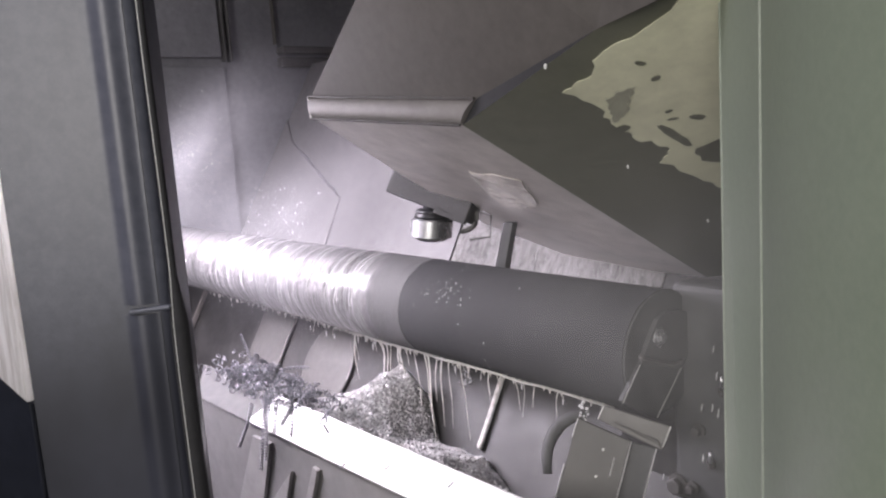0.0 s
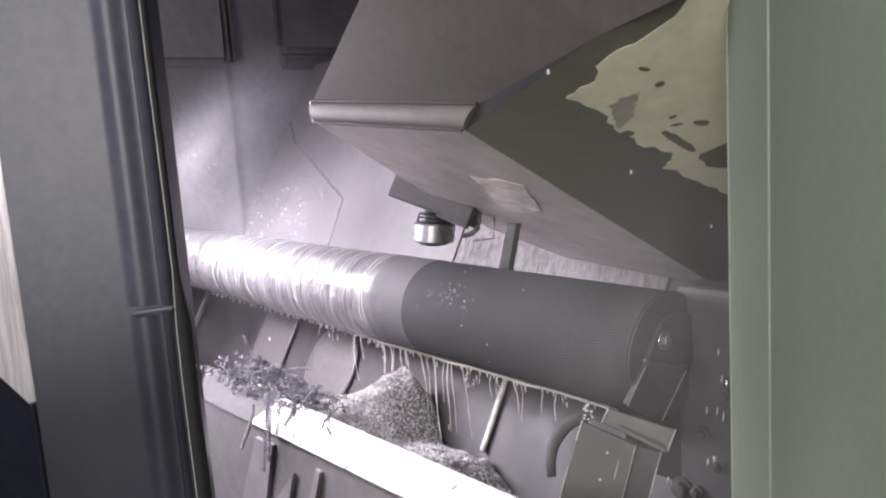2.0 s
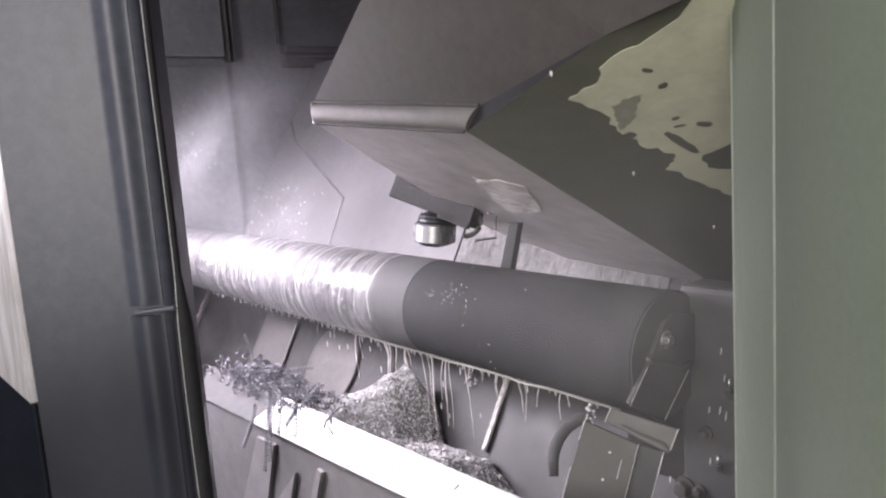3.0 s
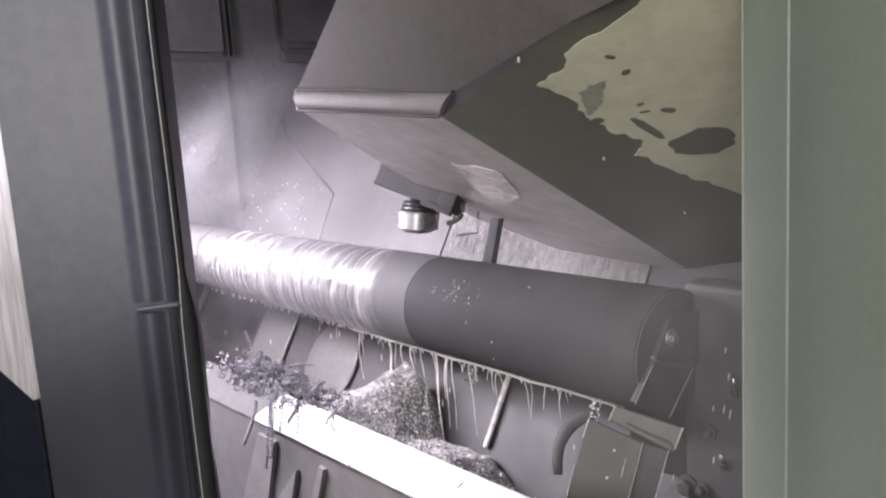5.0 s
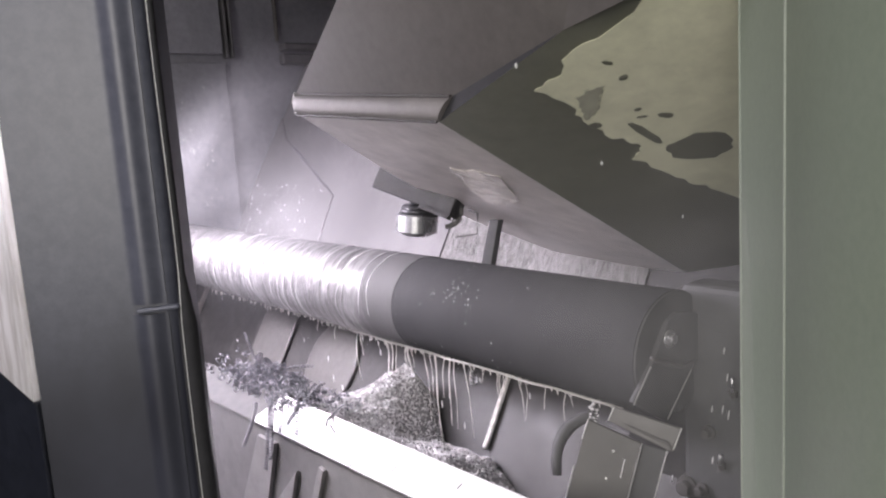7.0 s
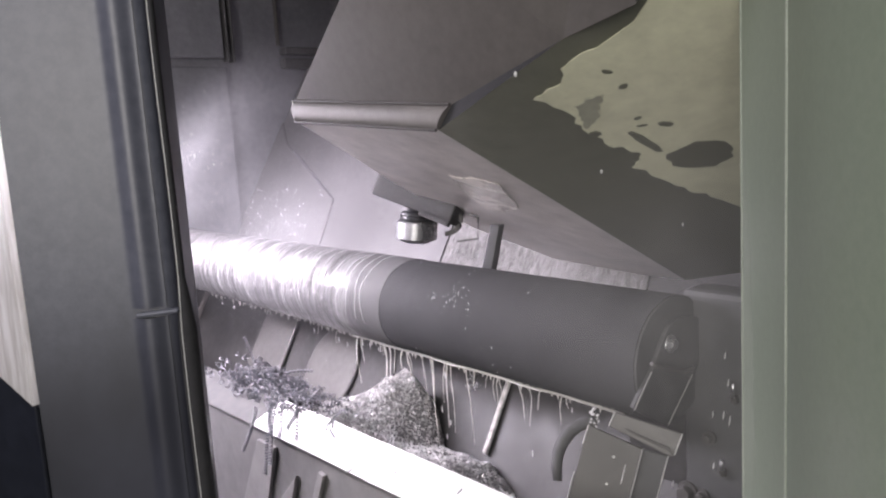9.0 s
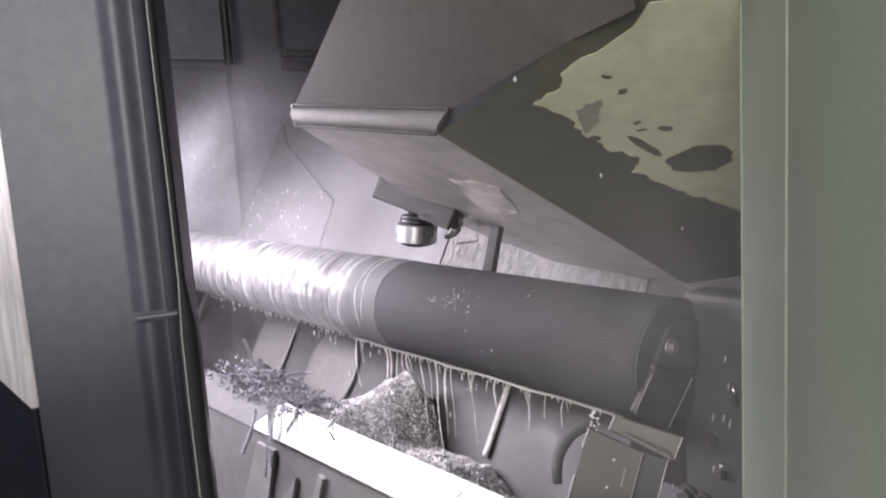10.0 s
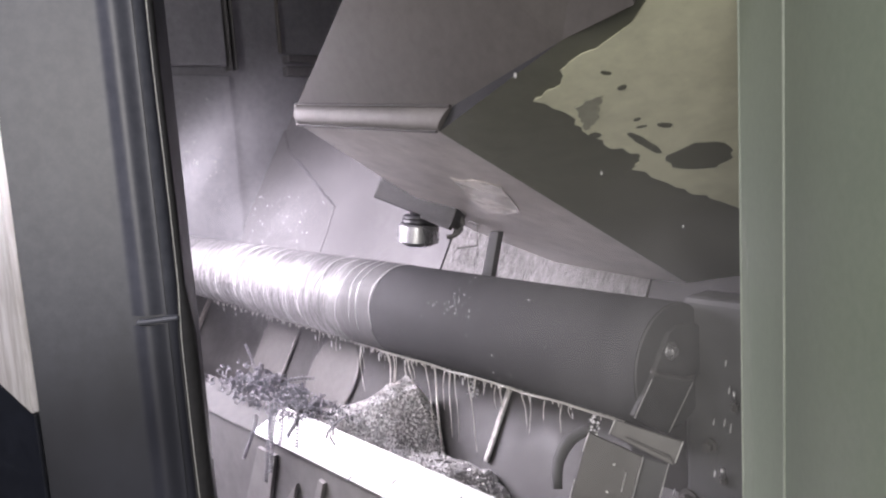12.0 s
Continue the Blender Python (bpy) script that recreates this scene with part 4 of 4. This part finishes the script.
def chips():
    rng = random.Random(21)
    # hanging and lying coils
    hang = [((-0.825, -0.226, 0.918), (-0.499, 0.000, -0.867), 0.086),
            ((-0.771, -0.226, 0.939), (-0.418, 0.000, -0.908), 0.113),
            ((-0.761, -0.226, 0.940), (-0.416, 0.000, -0.909), 0.096),
            ((-0.774, -0.226, 0.937), (-0.264, 0.000, -0.964), 0.051),
            ((-0.718, -0.226, 0.946), (-0.497, 0.000, -0.867), 0.048),
            ((-0.711, -0.226, 0.947), (-0.438, 0.000, -0.899), 0.049),
            ((-0.745, -0.226, 0.945), (-0.491, -0.000, -0.871), 0.057)]
    for p, w, ln in hang:
        bm = bmesh.new()
        coil(bm, p, w, ln, 0.0019, 0.0040, 0.0008, rng)
        thing("coiled_chip", bm, M_CHIP, "long curled blue steel chip hanging over the way", "metal chip", "curled chips on the way", smooth=True)
    for i in range(34):
        x = rng.triangular(-1.06, -0.76, -0.90)
        k = (x + 1.06) / 0.30
        y = rng.uniform(-0.185, -0.13)
        z = 0.902 + rng.uniform(0.0, 0.016) * (1 - 0.5 * k) + 0.55 * min(0, y + 0.17)
        bm = bmesh.new()
        coil(bm, (x, y, z), (rng.uniform(-1, 1), rng.uniform(-0.8, 0.8), rng.uniform(-0.25, 0.35)), rng.uniform(0.02, 0.055), rng.uniform(0.0016, 0.0030), 0.0046, 0.0008, rng, 0.006)
        thing("coiled_chip", bm, M_CHIP, "curled steel chip lying in the heap on the way", "metal chip", "curled chips on the way", smooth=True)
    # loose heap under the coils
    bm = bmesh.new()
    for i in range(380):
        x = rng.gauss(-0.92, 0.075)
        if not -1.09 < x < -0.74:
            continue
        y = rng.uniform(-0.192, -0.118)
        z = 0.897 + abs(rng.gauss(0, 0.007)) + 0.25 * min(0, y + 0.17)
        m = Matrix.Translation((x, y, z)) @ Euler([rng.uniform(0, 6) for _ in range(3)]).to_matrix().to_4x4()
        r = rng.uniform(0.002, 0.0042)
        add_tube(bm, [m @ Vector((r * math.cos(a), r * math.sin(a), 0.0012 * a)) for a in (k * 0.8 for k in range(8))], 0.0009, 4)
    thing("chip_litter", bm, M_CHIP, "loose heap of small curled steel chips on the way", "metal chips", kind="stuff")
    slab_heap = bmesh.new()
    add_prism(slab_heap, [(-1.09, -0.169, 0.890), (-0.87, -0.169, 0.893), (-0.88, -0.10, 0.874), (-1.08, -0.10, 0.872)], (0, 0, -1), 0.06)
    bevel_all(slab_heap, 0.008)
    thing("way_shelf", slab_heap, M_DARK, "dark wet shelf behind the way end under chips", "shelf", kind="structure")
    # curl at the edge of the way
    bm = bmesh.new()
    for pts in (((-0.634, -0.215, 0.959), (-0.633, -0.215, 0.955), (-0.643, -0.215, 0.952), (-0.660, -0.215, 0.940), (-0.674, -0.215, 0.930), (-0.679, -0.215, 0.921)),
                ((-0.660, -0.215, 0.940), (-0.670, -0.215, 0.931), (-0.670, -0.215, 0.924), (-0.662, -0.215, 0.918)),
                ((-0.662, -0.215, 0.937), (-0.665, -0.215, 0.928))):
        add_tube(bm, pts, 0.0011, 6)
    thing("ribbon_chip", bm, M_CHIP, "dark ribbon chips curling over the way", "metal chip", smooth=True)

    # granular pile of broken chips between way and casting
    # crest of the heap against the casting: along the bar and height
    crest = ((-1.064, 0.770), (-1.035, 0.784), (-0.972, 0.812), (-0.914, 0.836), (-0.867, 0.868), (-0.844, 0.889), (-0.831, 0.904), (-0.811, 0.894), (-0.795, 0.868), (-0.765, 0.819), (-0.756, 0.810), (-0.710, 0.814), (-0.668, 0.816), (-0.630, 0.791), (-0.593, 0.777))

    def pile_z(x, y):
        z = crest[0][1] if x < crest[0][0] else crest[-1][1]
        for (x0, z0), (x1, z1) in zip(crest, crest[1:]):
            if x0 <= x <= x1:
                z = z0 + (z1 - z0) * (x - x0) / (x1 - x0)
        foot = 0.880 + 0.03 * (x + 0.6) - 0.014 * min(1, max(0, (x + 0.80) / 0.08))
        f = min(1, max(0, (y + 0.170) / 0.170))
        top = foot + (z - foot) * f ** 1.3 if y < 0 else z - 1.2 * y
        return top + 0.006 * noise.noise(Vector((x * 40, y * 40, 2)))

    bm = bmesh.new()
    nx, ny = 90, 50
    grid = [[bm.verts.new((-1.06 + 0.55 * i / nx, -0.168 + 0.20 * j / ny, pile_z(-1.06 + 0.55 * i / nx, -0.168 + 0.20 * j / ny))) for j in range(ny + 1)] for i in range(nx + 1)]
    for i in range(nx):
        for j in range(ny):
            bm.faces.new((grid[i][j], grid[i + 1][j], grid[i + 1][j + 1], grid[i][j + 1]))
    verts, faces = [], []
    for i in range(16000):
        x, y = rng.triangular(-1.05, -0.53, -0.86), rng.uniform(-0.168, 0.02)
        z = pile_z(x, y)
        m = Matrix.Translation((x, y, z + 0.001)) @ Euler([rng.uniform(0, 6) for _ in range(3)]).to_matrix().to_4x4()
        a, b, c = rng.uniform(0.0012, 0.0025), rng.uniform(0.0009, 0.0016), 0.0007
        k = len(verts)
        verts += [m @ Vector(v) for v in ((a, 0, c), (0, b, -c), (-a, 0, c), (0, -b, 2 * c))]
        faces += [(k, k + 1, k + 2), (k, k + 2, k + 3), (k, k + 3, k + 1), (k + 1, k + 3, k + 2)]
    me = bpy.data.meshes.new("chip_pile")
    bm.to_mesh(me)
    bm.free()
    me.materials.append(M_PILE)
    pile = tagged(new("chip_pile", me), "grey granular pile of broken chips beside the way", "metal chips", kind="stuff")
    me2 = bpy.data.meshes.new("chip_grains")
    me2.from_pydata([tuple(v) for v in verts], [], faces)
    me2.materials.append(M_GRAIN)
    g = tagged(new("chip_grains", me2), "bright loose grains on the chip pile", kind="stuff")
    g.parent = pile


M_PILE = surface("wet_chip_mass", (0.24, 0.235, 0.24), (0.58, 0.57, 0.57), (0.3, 0.6), 0.4, 220, 60, 0.9)
M_GRAIN = surface("bright_chip_grains", (0.40, 0.39, 0.40), (0.86, 0.85, 0.85), (0.3, 0.5), 0.2, 200, 60, 0.1)
chips()


# ---- coolant: threads that hang from the bar, falling drops, ripples, mist ----
def drip_rim():
    """Row of small teeth of coolant along the bar's lower line."""
    rng = random.Random(5)
    bm = bmesh.new()
    x = -1.45
    while x < -0.46:
        ln = rng.uniform(0.003, 0.010)
        y = -0.012 + rng.uniform(-0.003, 0.003)
        z = 1 - math.sqrt(0.0605 ** 2 - y * y)
        add_tube(bm, [(x, y, z + 0.002), (x, y, z - ln * 0.5), (x + rng.uniform(-0.001, 0.001), y, z - ln)], [0.0022, 0.0013, 0.0005], 6)
        x += rng.uniform(0.005, 0.013)
    thing("coolant_rim", bm, M_COOLANT, "row of small coolant beads along the bar's underside", "coolant", kind="stuff", smooth=True)
    bm = bmesh.new()
    pts = [(xx, -0.016 + 0.0008 * math.sin(xx * 90), 0.9395 - 0.0008 * math.sin(xx * 51)) for xx in [-0.93 + 0.02 * k for k in range(25)]]
    add_tube(bm, pts, 0.0016, 6)
    thing("coolant_bead", bm, M_COOLANT, "thin line of coolant along the bar's underside", "coolant", kind="stuff", smooth=True)


drip_rim()


def wall_splashes():
    """Running drops on the bulkhead and the shield."""
    rng = random.Random(63)
    bm = bmesh.new()
    for i in range(150):
        if i % 3:
            c = Vector((-1.7805, rng.gauss(0.08, 0.06), rng.gauss(1.19, 0.07)))
            if not (-0.1 < c.y < 0.2 and 1.05 < c.z < 1.38):
                continue
        else:
            c = on_bed(rng.uniform(-1.78, -1.45), rng.uniform(0.98, 1.10), 0.3305)
        m = Matrix.Translation(c) @ Euler((rng.uniform(-0.5, 0.5), 0, 0)).to_matrix().to_4x4() @ Matrix.Diagonal((0.5, rng.uniform(0.6, 1.2), rng.uniform(1, 3.0), 1))
        bmesh.ops.create_icosphere(bm, subdivisions=1, radius=rng.uniform(0.0007, 0.0020), matrix=m)
    thing("wall_splashes", bm, M_DROP, "bright running drops on the bulkhead", "coolant", kind="stuff", smooth=True)


wall_splashes()
THREADS = []


def threads():
    """Threads of coolant: place along the bar, length, thickness in millimetres."""
    rng = random.Random(11)
    for i, (x, ln, w) in enumerate(THREAD_PLAN):
        bm = bmesh.new()
        n = 14
        bend = rng.uniform(-0.05, 0.09) * ln
        pts, rad = [], []
        for k in range(n + 1):
            f = k / n
            pts.append((bend * f * f + 0.0008 * math.sin(9 * f + i), 0.002 * math.sin(5 * f + i), -ln * f))
            rad.append(0.00050 * w * (1.35 - 0.75 * f) * (1 + 0.22 * math.sin(17 * f + 2 * i)) * (1 if k else 1.5))
        add_tube(bm, pts, rad, 7)
        ob = thing("coolant_thread", bm, M_COOLANT, "long thread of coolant running off the bar" if ln > 0.05 else "short thread of coolant hanging from the bar", "coolant thread", "coolant threads", smooth=True)
        ob.location = (x, -0.014, 0.9425)
        THREADS.append((ob, x, rng.uniform(0.8, 1.9), rng.uniform(0, 6.28), rng.uniform(1.0, 3.5) if ln > 0.05 else rng.uniform(2, 6)))


THREAD_PLAN = ((-1.035, 0.020, 1.0), (-0.984, 0.025, 1.0), (-0.925, 0.075, 1.5), (-0.913, 0.040, 1.2), (-0.867, 0.020, 1.0), (-0.849, 0.050, 2.6), (-0.842, 0.066, 1.6), (-0.833, 0.070, 1.3), (-0.812, 0.034, 2.0), (-0.801, 0.040, 2.4), (-0.795, 0.030, 1.4), (-0.768, 0.098, 1.2), (-0.754, 0.080, 1.0), (-0.748, 0.118, 1.9), (-0.728, 0.060, 1.1), (-0.719, 0.095, 1.5), (-0.708, 0.096, 1.1), (-0.681, 0.098, 1.2), (-0.674, 0.022, 1.6), (-0.650, 0.020, 1.0), (-0.635, 0.034, 1.1), (-0.628, 0.040, 1.0), (-0.620, 0.030, 1.0), (-0.589, 0.042, 1.2), (-0.580, 0.050, 0.8), (-0.560, 0.030, 1.2), (-0.532, 0.036, 1.2), (-0.521, 0.016, 1.0))


threads()
DROPS = []


def drops():
    rng = random.Random(17)
    me = None
    for i in range(26):
        if me is None or i % 9 == 0:
            bm = bmesh.new()
            bmesh.ops.create_icosphere(bm, subdivisions=2, radius=0.0009 + 0.0002 * (i // 9), matrix=Matrix.Diagonal((0.7, 0.7, 4.0, 1)))
            me = finish("coolant_drop", bm, M_DROP, True)
        ob = tagged(new("coolant_drop", me), "bright falling drop of coolant", "coolant drop", "falling drops")
        core = rng.gauss(-0.82, 0.16)
        DROPS.append((ob, min(-0.5, max(-1.35, core)), rng.uniform(-0.04, 0.0), rng.uniform(0, 0.6), rng.uniform(0.45, 0.8)))


drops()
RIPPLES = []


def ripples():
    """Low rings of coolant that wander along the bright length."""
    rng = random.Random(29)
    for i in range(20):
        x = -1.30 + 0.025 * i + rng.uniform(-0.009, 0.009)
        bm = bmesh.new()
        pts, rad = [], []
        a0, a1 = rng.uniform(70, 95), rng.uniform(170, 225)
        ph = rng.uniform(0, 6.28)
        for k in range(31):
            f = k / 30
            a = radians(a0 + (a1 - a0) * f)
            pts.append((0.006 * math.sin(2.2 * f + ph) + 0.0015 * math.sin(11 * f + ph), 0.0604 * math.cos(a), 0.0604 * math.sin(a)))
            rad.append(0.0008 * math.sin(math.pi * (0.04 + 0.92 * f)) ** 0.6)
        add_tube(bm, pts, rad, 6)
        ob = thing("coolant_ripple", bm, M_RIPPLE, "low ring of coolant on the bright bar", "coolant ripple", "coolant ripples", smooth=True)
        ob.location = (x, 0, 1)
        RIPPLES.append((ob, x, rng.uniform(0.006, 0.016), rng.uniform(0.9, 2.2), ph))


M_RIPPLE = water("coolant_film", (0.9, 0.9, 0.9), 0.08, 1.0)
ripples()
MIST = []


def mist():
    """Veils of coolant mist round the tool and along the bar, drifting slowly."""
    rng = random.Random(41)
    thick, thin, faint = mist_material("dense_mist", 0.22), mist_material("thin_mist", 0.18), mist_material("faint_mist", 0.28)
    bm = bmesh.new()
    rings = [[bm.verts.new((r / 10 * math.cos(2 * math.pi * k / 40), r / 10 * math.sin(2 * math.pi * k / 40), 0.06 * math.cos(r * 0.15) + 0.03 * math.sin(3 * 2 * math.pi * k / 40) * r / 10))
              for k in range(40)] for r in range(1, 11)]
    c = bm.verts.new((0, 0, 0.06))
    for k in range(40):
        bm.faces.new((c, rings[0][k], rings[0][(k + 1) % 40]))
        for a, b in zip(rings, rings[1:]):
            bm.faces.new((a[k], b[k], b[(k + 1) % 40], a[(k + 1) % 40]))
    base = bm
    meshes = {}
    for m in (thick, thin, faint):
        me = bpy.data.meshes.new("mist_veil")
        base.to_mesh(me)
        me.polygons.foreach_set("use_smooth", [True] * len(me.polygons))
        me.materials.append(m)
        meshes[m.name] = me
    base.free()
    # place, half width, half height, turn, veil
    for x, along, out, a, b, turn, m, facing in MIST_PLAN:
        ob = tagged(new("mist_veil", meshes[m]), "soft white veil of drifting coolant mist", "mist", "mist veils", "stuff")
        ob.scale = (a, b, (a + b) / 2)
        MIST.append((ob, on_bed(x, along, out), turn, facing, rng.uniform(0.5, 1.0), rng.uniform(0, 6.28)))


# along the bar, up the slant, out of it; half length, half height; turn; veil; True: faces the opening
MIST_PLAN = (
    (-1.25, 0.97, 0.480, 0.60, 0.22, 0, "dense_mist", False), (-1.35, 1.00, 0.640, 0.60, 0.30, 0, "thin_mist", False),
    (-1.00, 0.86, 0.578, 0.50, 0.13, 0, "thin_mist", False), (-0.30, 0.853, 0.683, 0.25, 0.23, 0, "faint_mist", True),
)
mist()


# ---- what moves ----
# slide: seconds, travel along the bar, across and up, in millimetres
TRAVEL = ((0, 38.4, 4.1, -5.6), (0.5, 39.2, 2.6, -6.8), (1, 36.9, 4.4, -7.4), (1.5, 35.9, 3.7, -8.2), (2, 38.0, 2.0, -8.8), (2.5, 36.3, 3.1, -10.1), (3, 38.7, 0.8, -10.6), (3.4, 38.2, 0.8, -11.2), (3.9, 23.3, 0.7, -1.8), (4.5, 3.3, 0.5, 1.0), (5, 0.3, 0.5, 0.7), (5.5, -0.0, -0.0, -0.0), (6, 0.5, -0.4, -0.6), (6.5, 1.7, -1.7, -1.2), (7, 1.0, -1.2, -1.9), (9, 1.6, -3.6, -5.0), (9.5, 1.7, -4.1, -5.5), (10, 0.9, -3.6, -6.1), (10.5, -0.4, -3.2, -7.3), (11, 0.8, -3.9, -7.9), (11.5, -0.8, -3.4, -8.8), (12, -1.1, 0.3, -0.2))


# end of the bright length on the bar: seconds and travel in metres
FRONT = ((0, 0.0), (2, 0.0), (3.2, -0.001), (5, -0.002), (6, -0.010), (7, -0.027), (9, -0.055), (9.5, -0.060), (11, -0.074), (12, -0.078))


def motions():
    for ob in BRIGHT_LENGTHS:
        walk(ob, [(t, pose(x, 0, 0)) for t, x in FRONT])
    walk(SLIDE, [(t, pose(x / 1000, y / 1000, z / 1000)) for t, x, y, z in TRAVEL])
    walk(SADDLE, [(t, pose(x / 1000, 0, 0)) for t, x, y, z in TRAVEL])
    for ob, x, pace, ph, swing in THREADS:
        rows = []
        for k in range(61):
            t = 0.2 * k
            dx = 0.004 * math.sin(pace * t + ph) + 0.002 * math.sin(3.1 * pace * t + 2 * ph)
            tilt = swing * math.sin(1.9 * pace * t + ph) + 1.5 * math.sin(7.3 * t + ph)
            rows.append((t, pose(x + dx, -0.014, 0.9425 + 0.002 * math.sin(2.3 * t + ph), 0.6 * tilt, tilt, 0)))
        walk(ob, rows)
    for ob, x, y, start, fall in DROPS:
        rows = [(0, pose(x, y, 0.938))]
        t = start
        while t < 11.3:
            top, low = 0.938, 0.80
            rows += [(t + 0.034, pose(x, y, top)), (t + fall * 0.5, pose(x + 0.002, y - 0.002, top - 0.035)), (t + fall, pose(x + 0.004, y - 0.004, low)), (t + fall + 0.067, pose(x, y, top))]
            t += fall + 0.2
        rows.append((12, pose(x, y, 0.938)))
        walk(ob, rows)
    for ob, x, amp, pace, ph in RIPPLES:
        walk(ob, [(0.2 * k, pose(x + amp * math.sin(pace * 0.2 * k + ph), 0, 1, 6 * math.sin(1.3 * pace * 0.2 * k + ph))) for k in range(61)])
    for ob, c, turn, facing, pace, ph in MIST:
        rows = []
        for k in range(25):
            t = 0.5 * k
            d = Vector((0.014 * math.sin(pace * t + ph), 0.0, 0.008 * math.cos(1.3 * pace * t + ph)))
            m = look(c + d, c + d - (Vector((0.15, -0.98, 0.10)) if facing else OUT), turn + 5 * math.sin(0.7 * pace * t + ph))
            rows.append((t, m))
        walk(ob, rows)


motions()
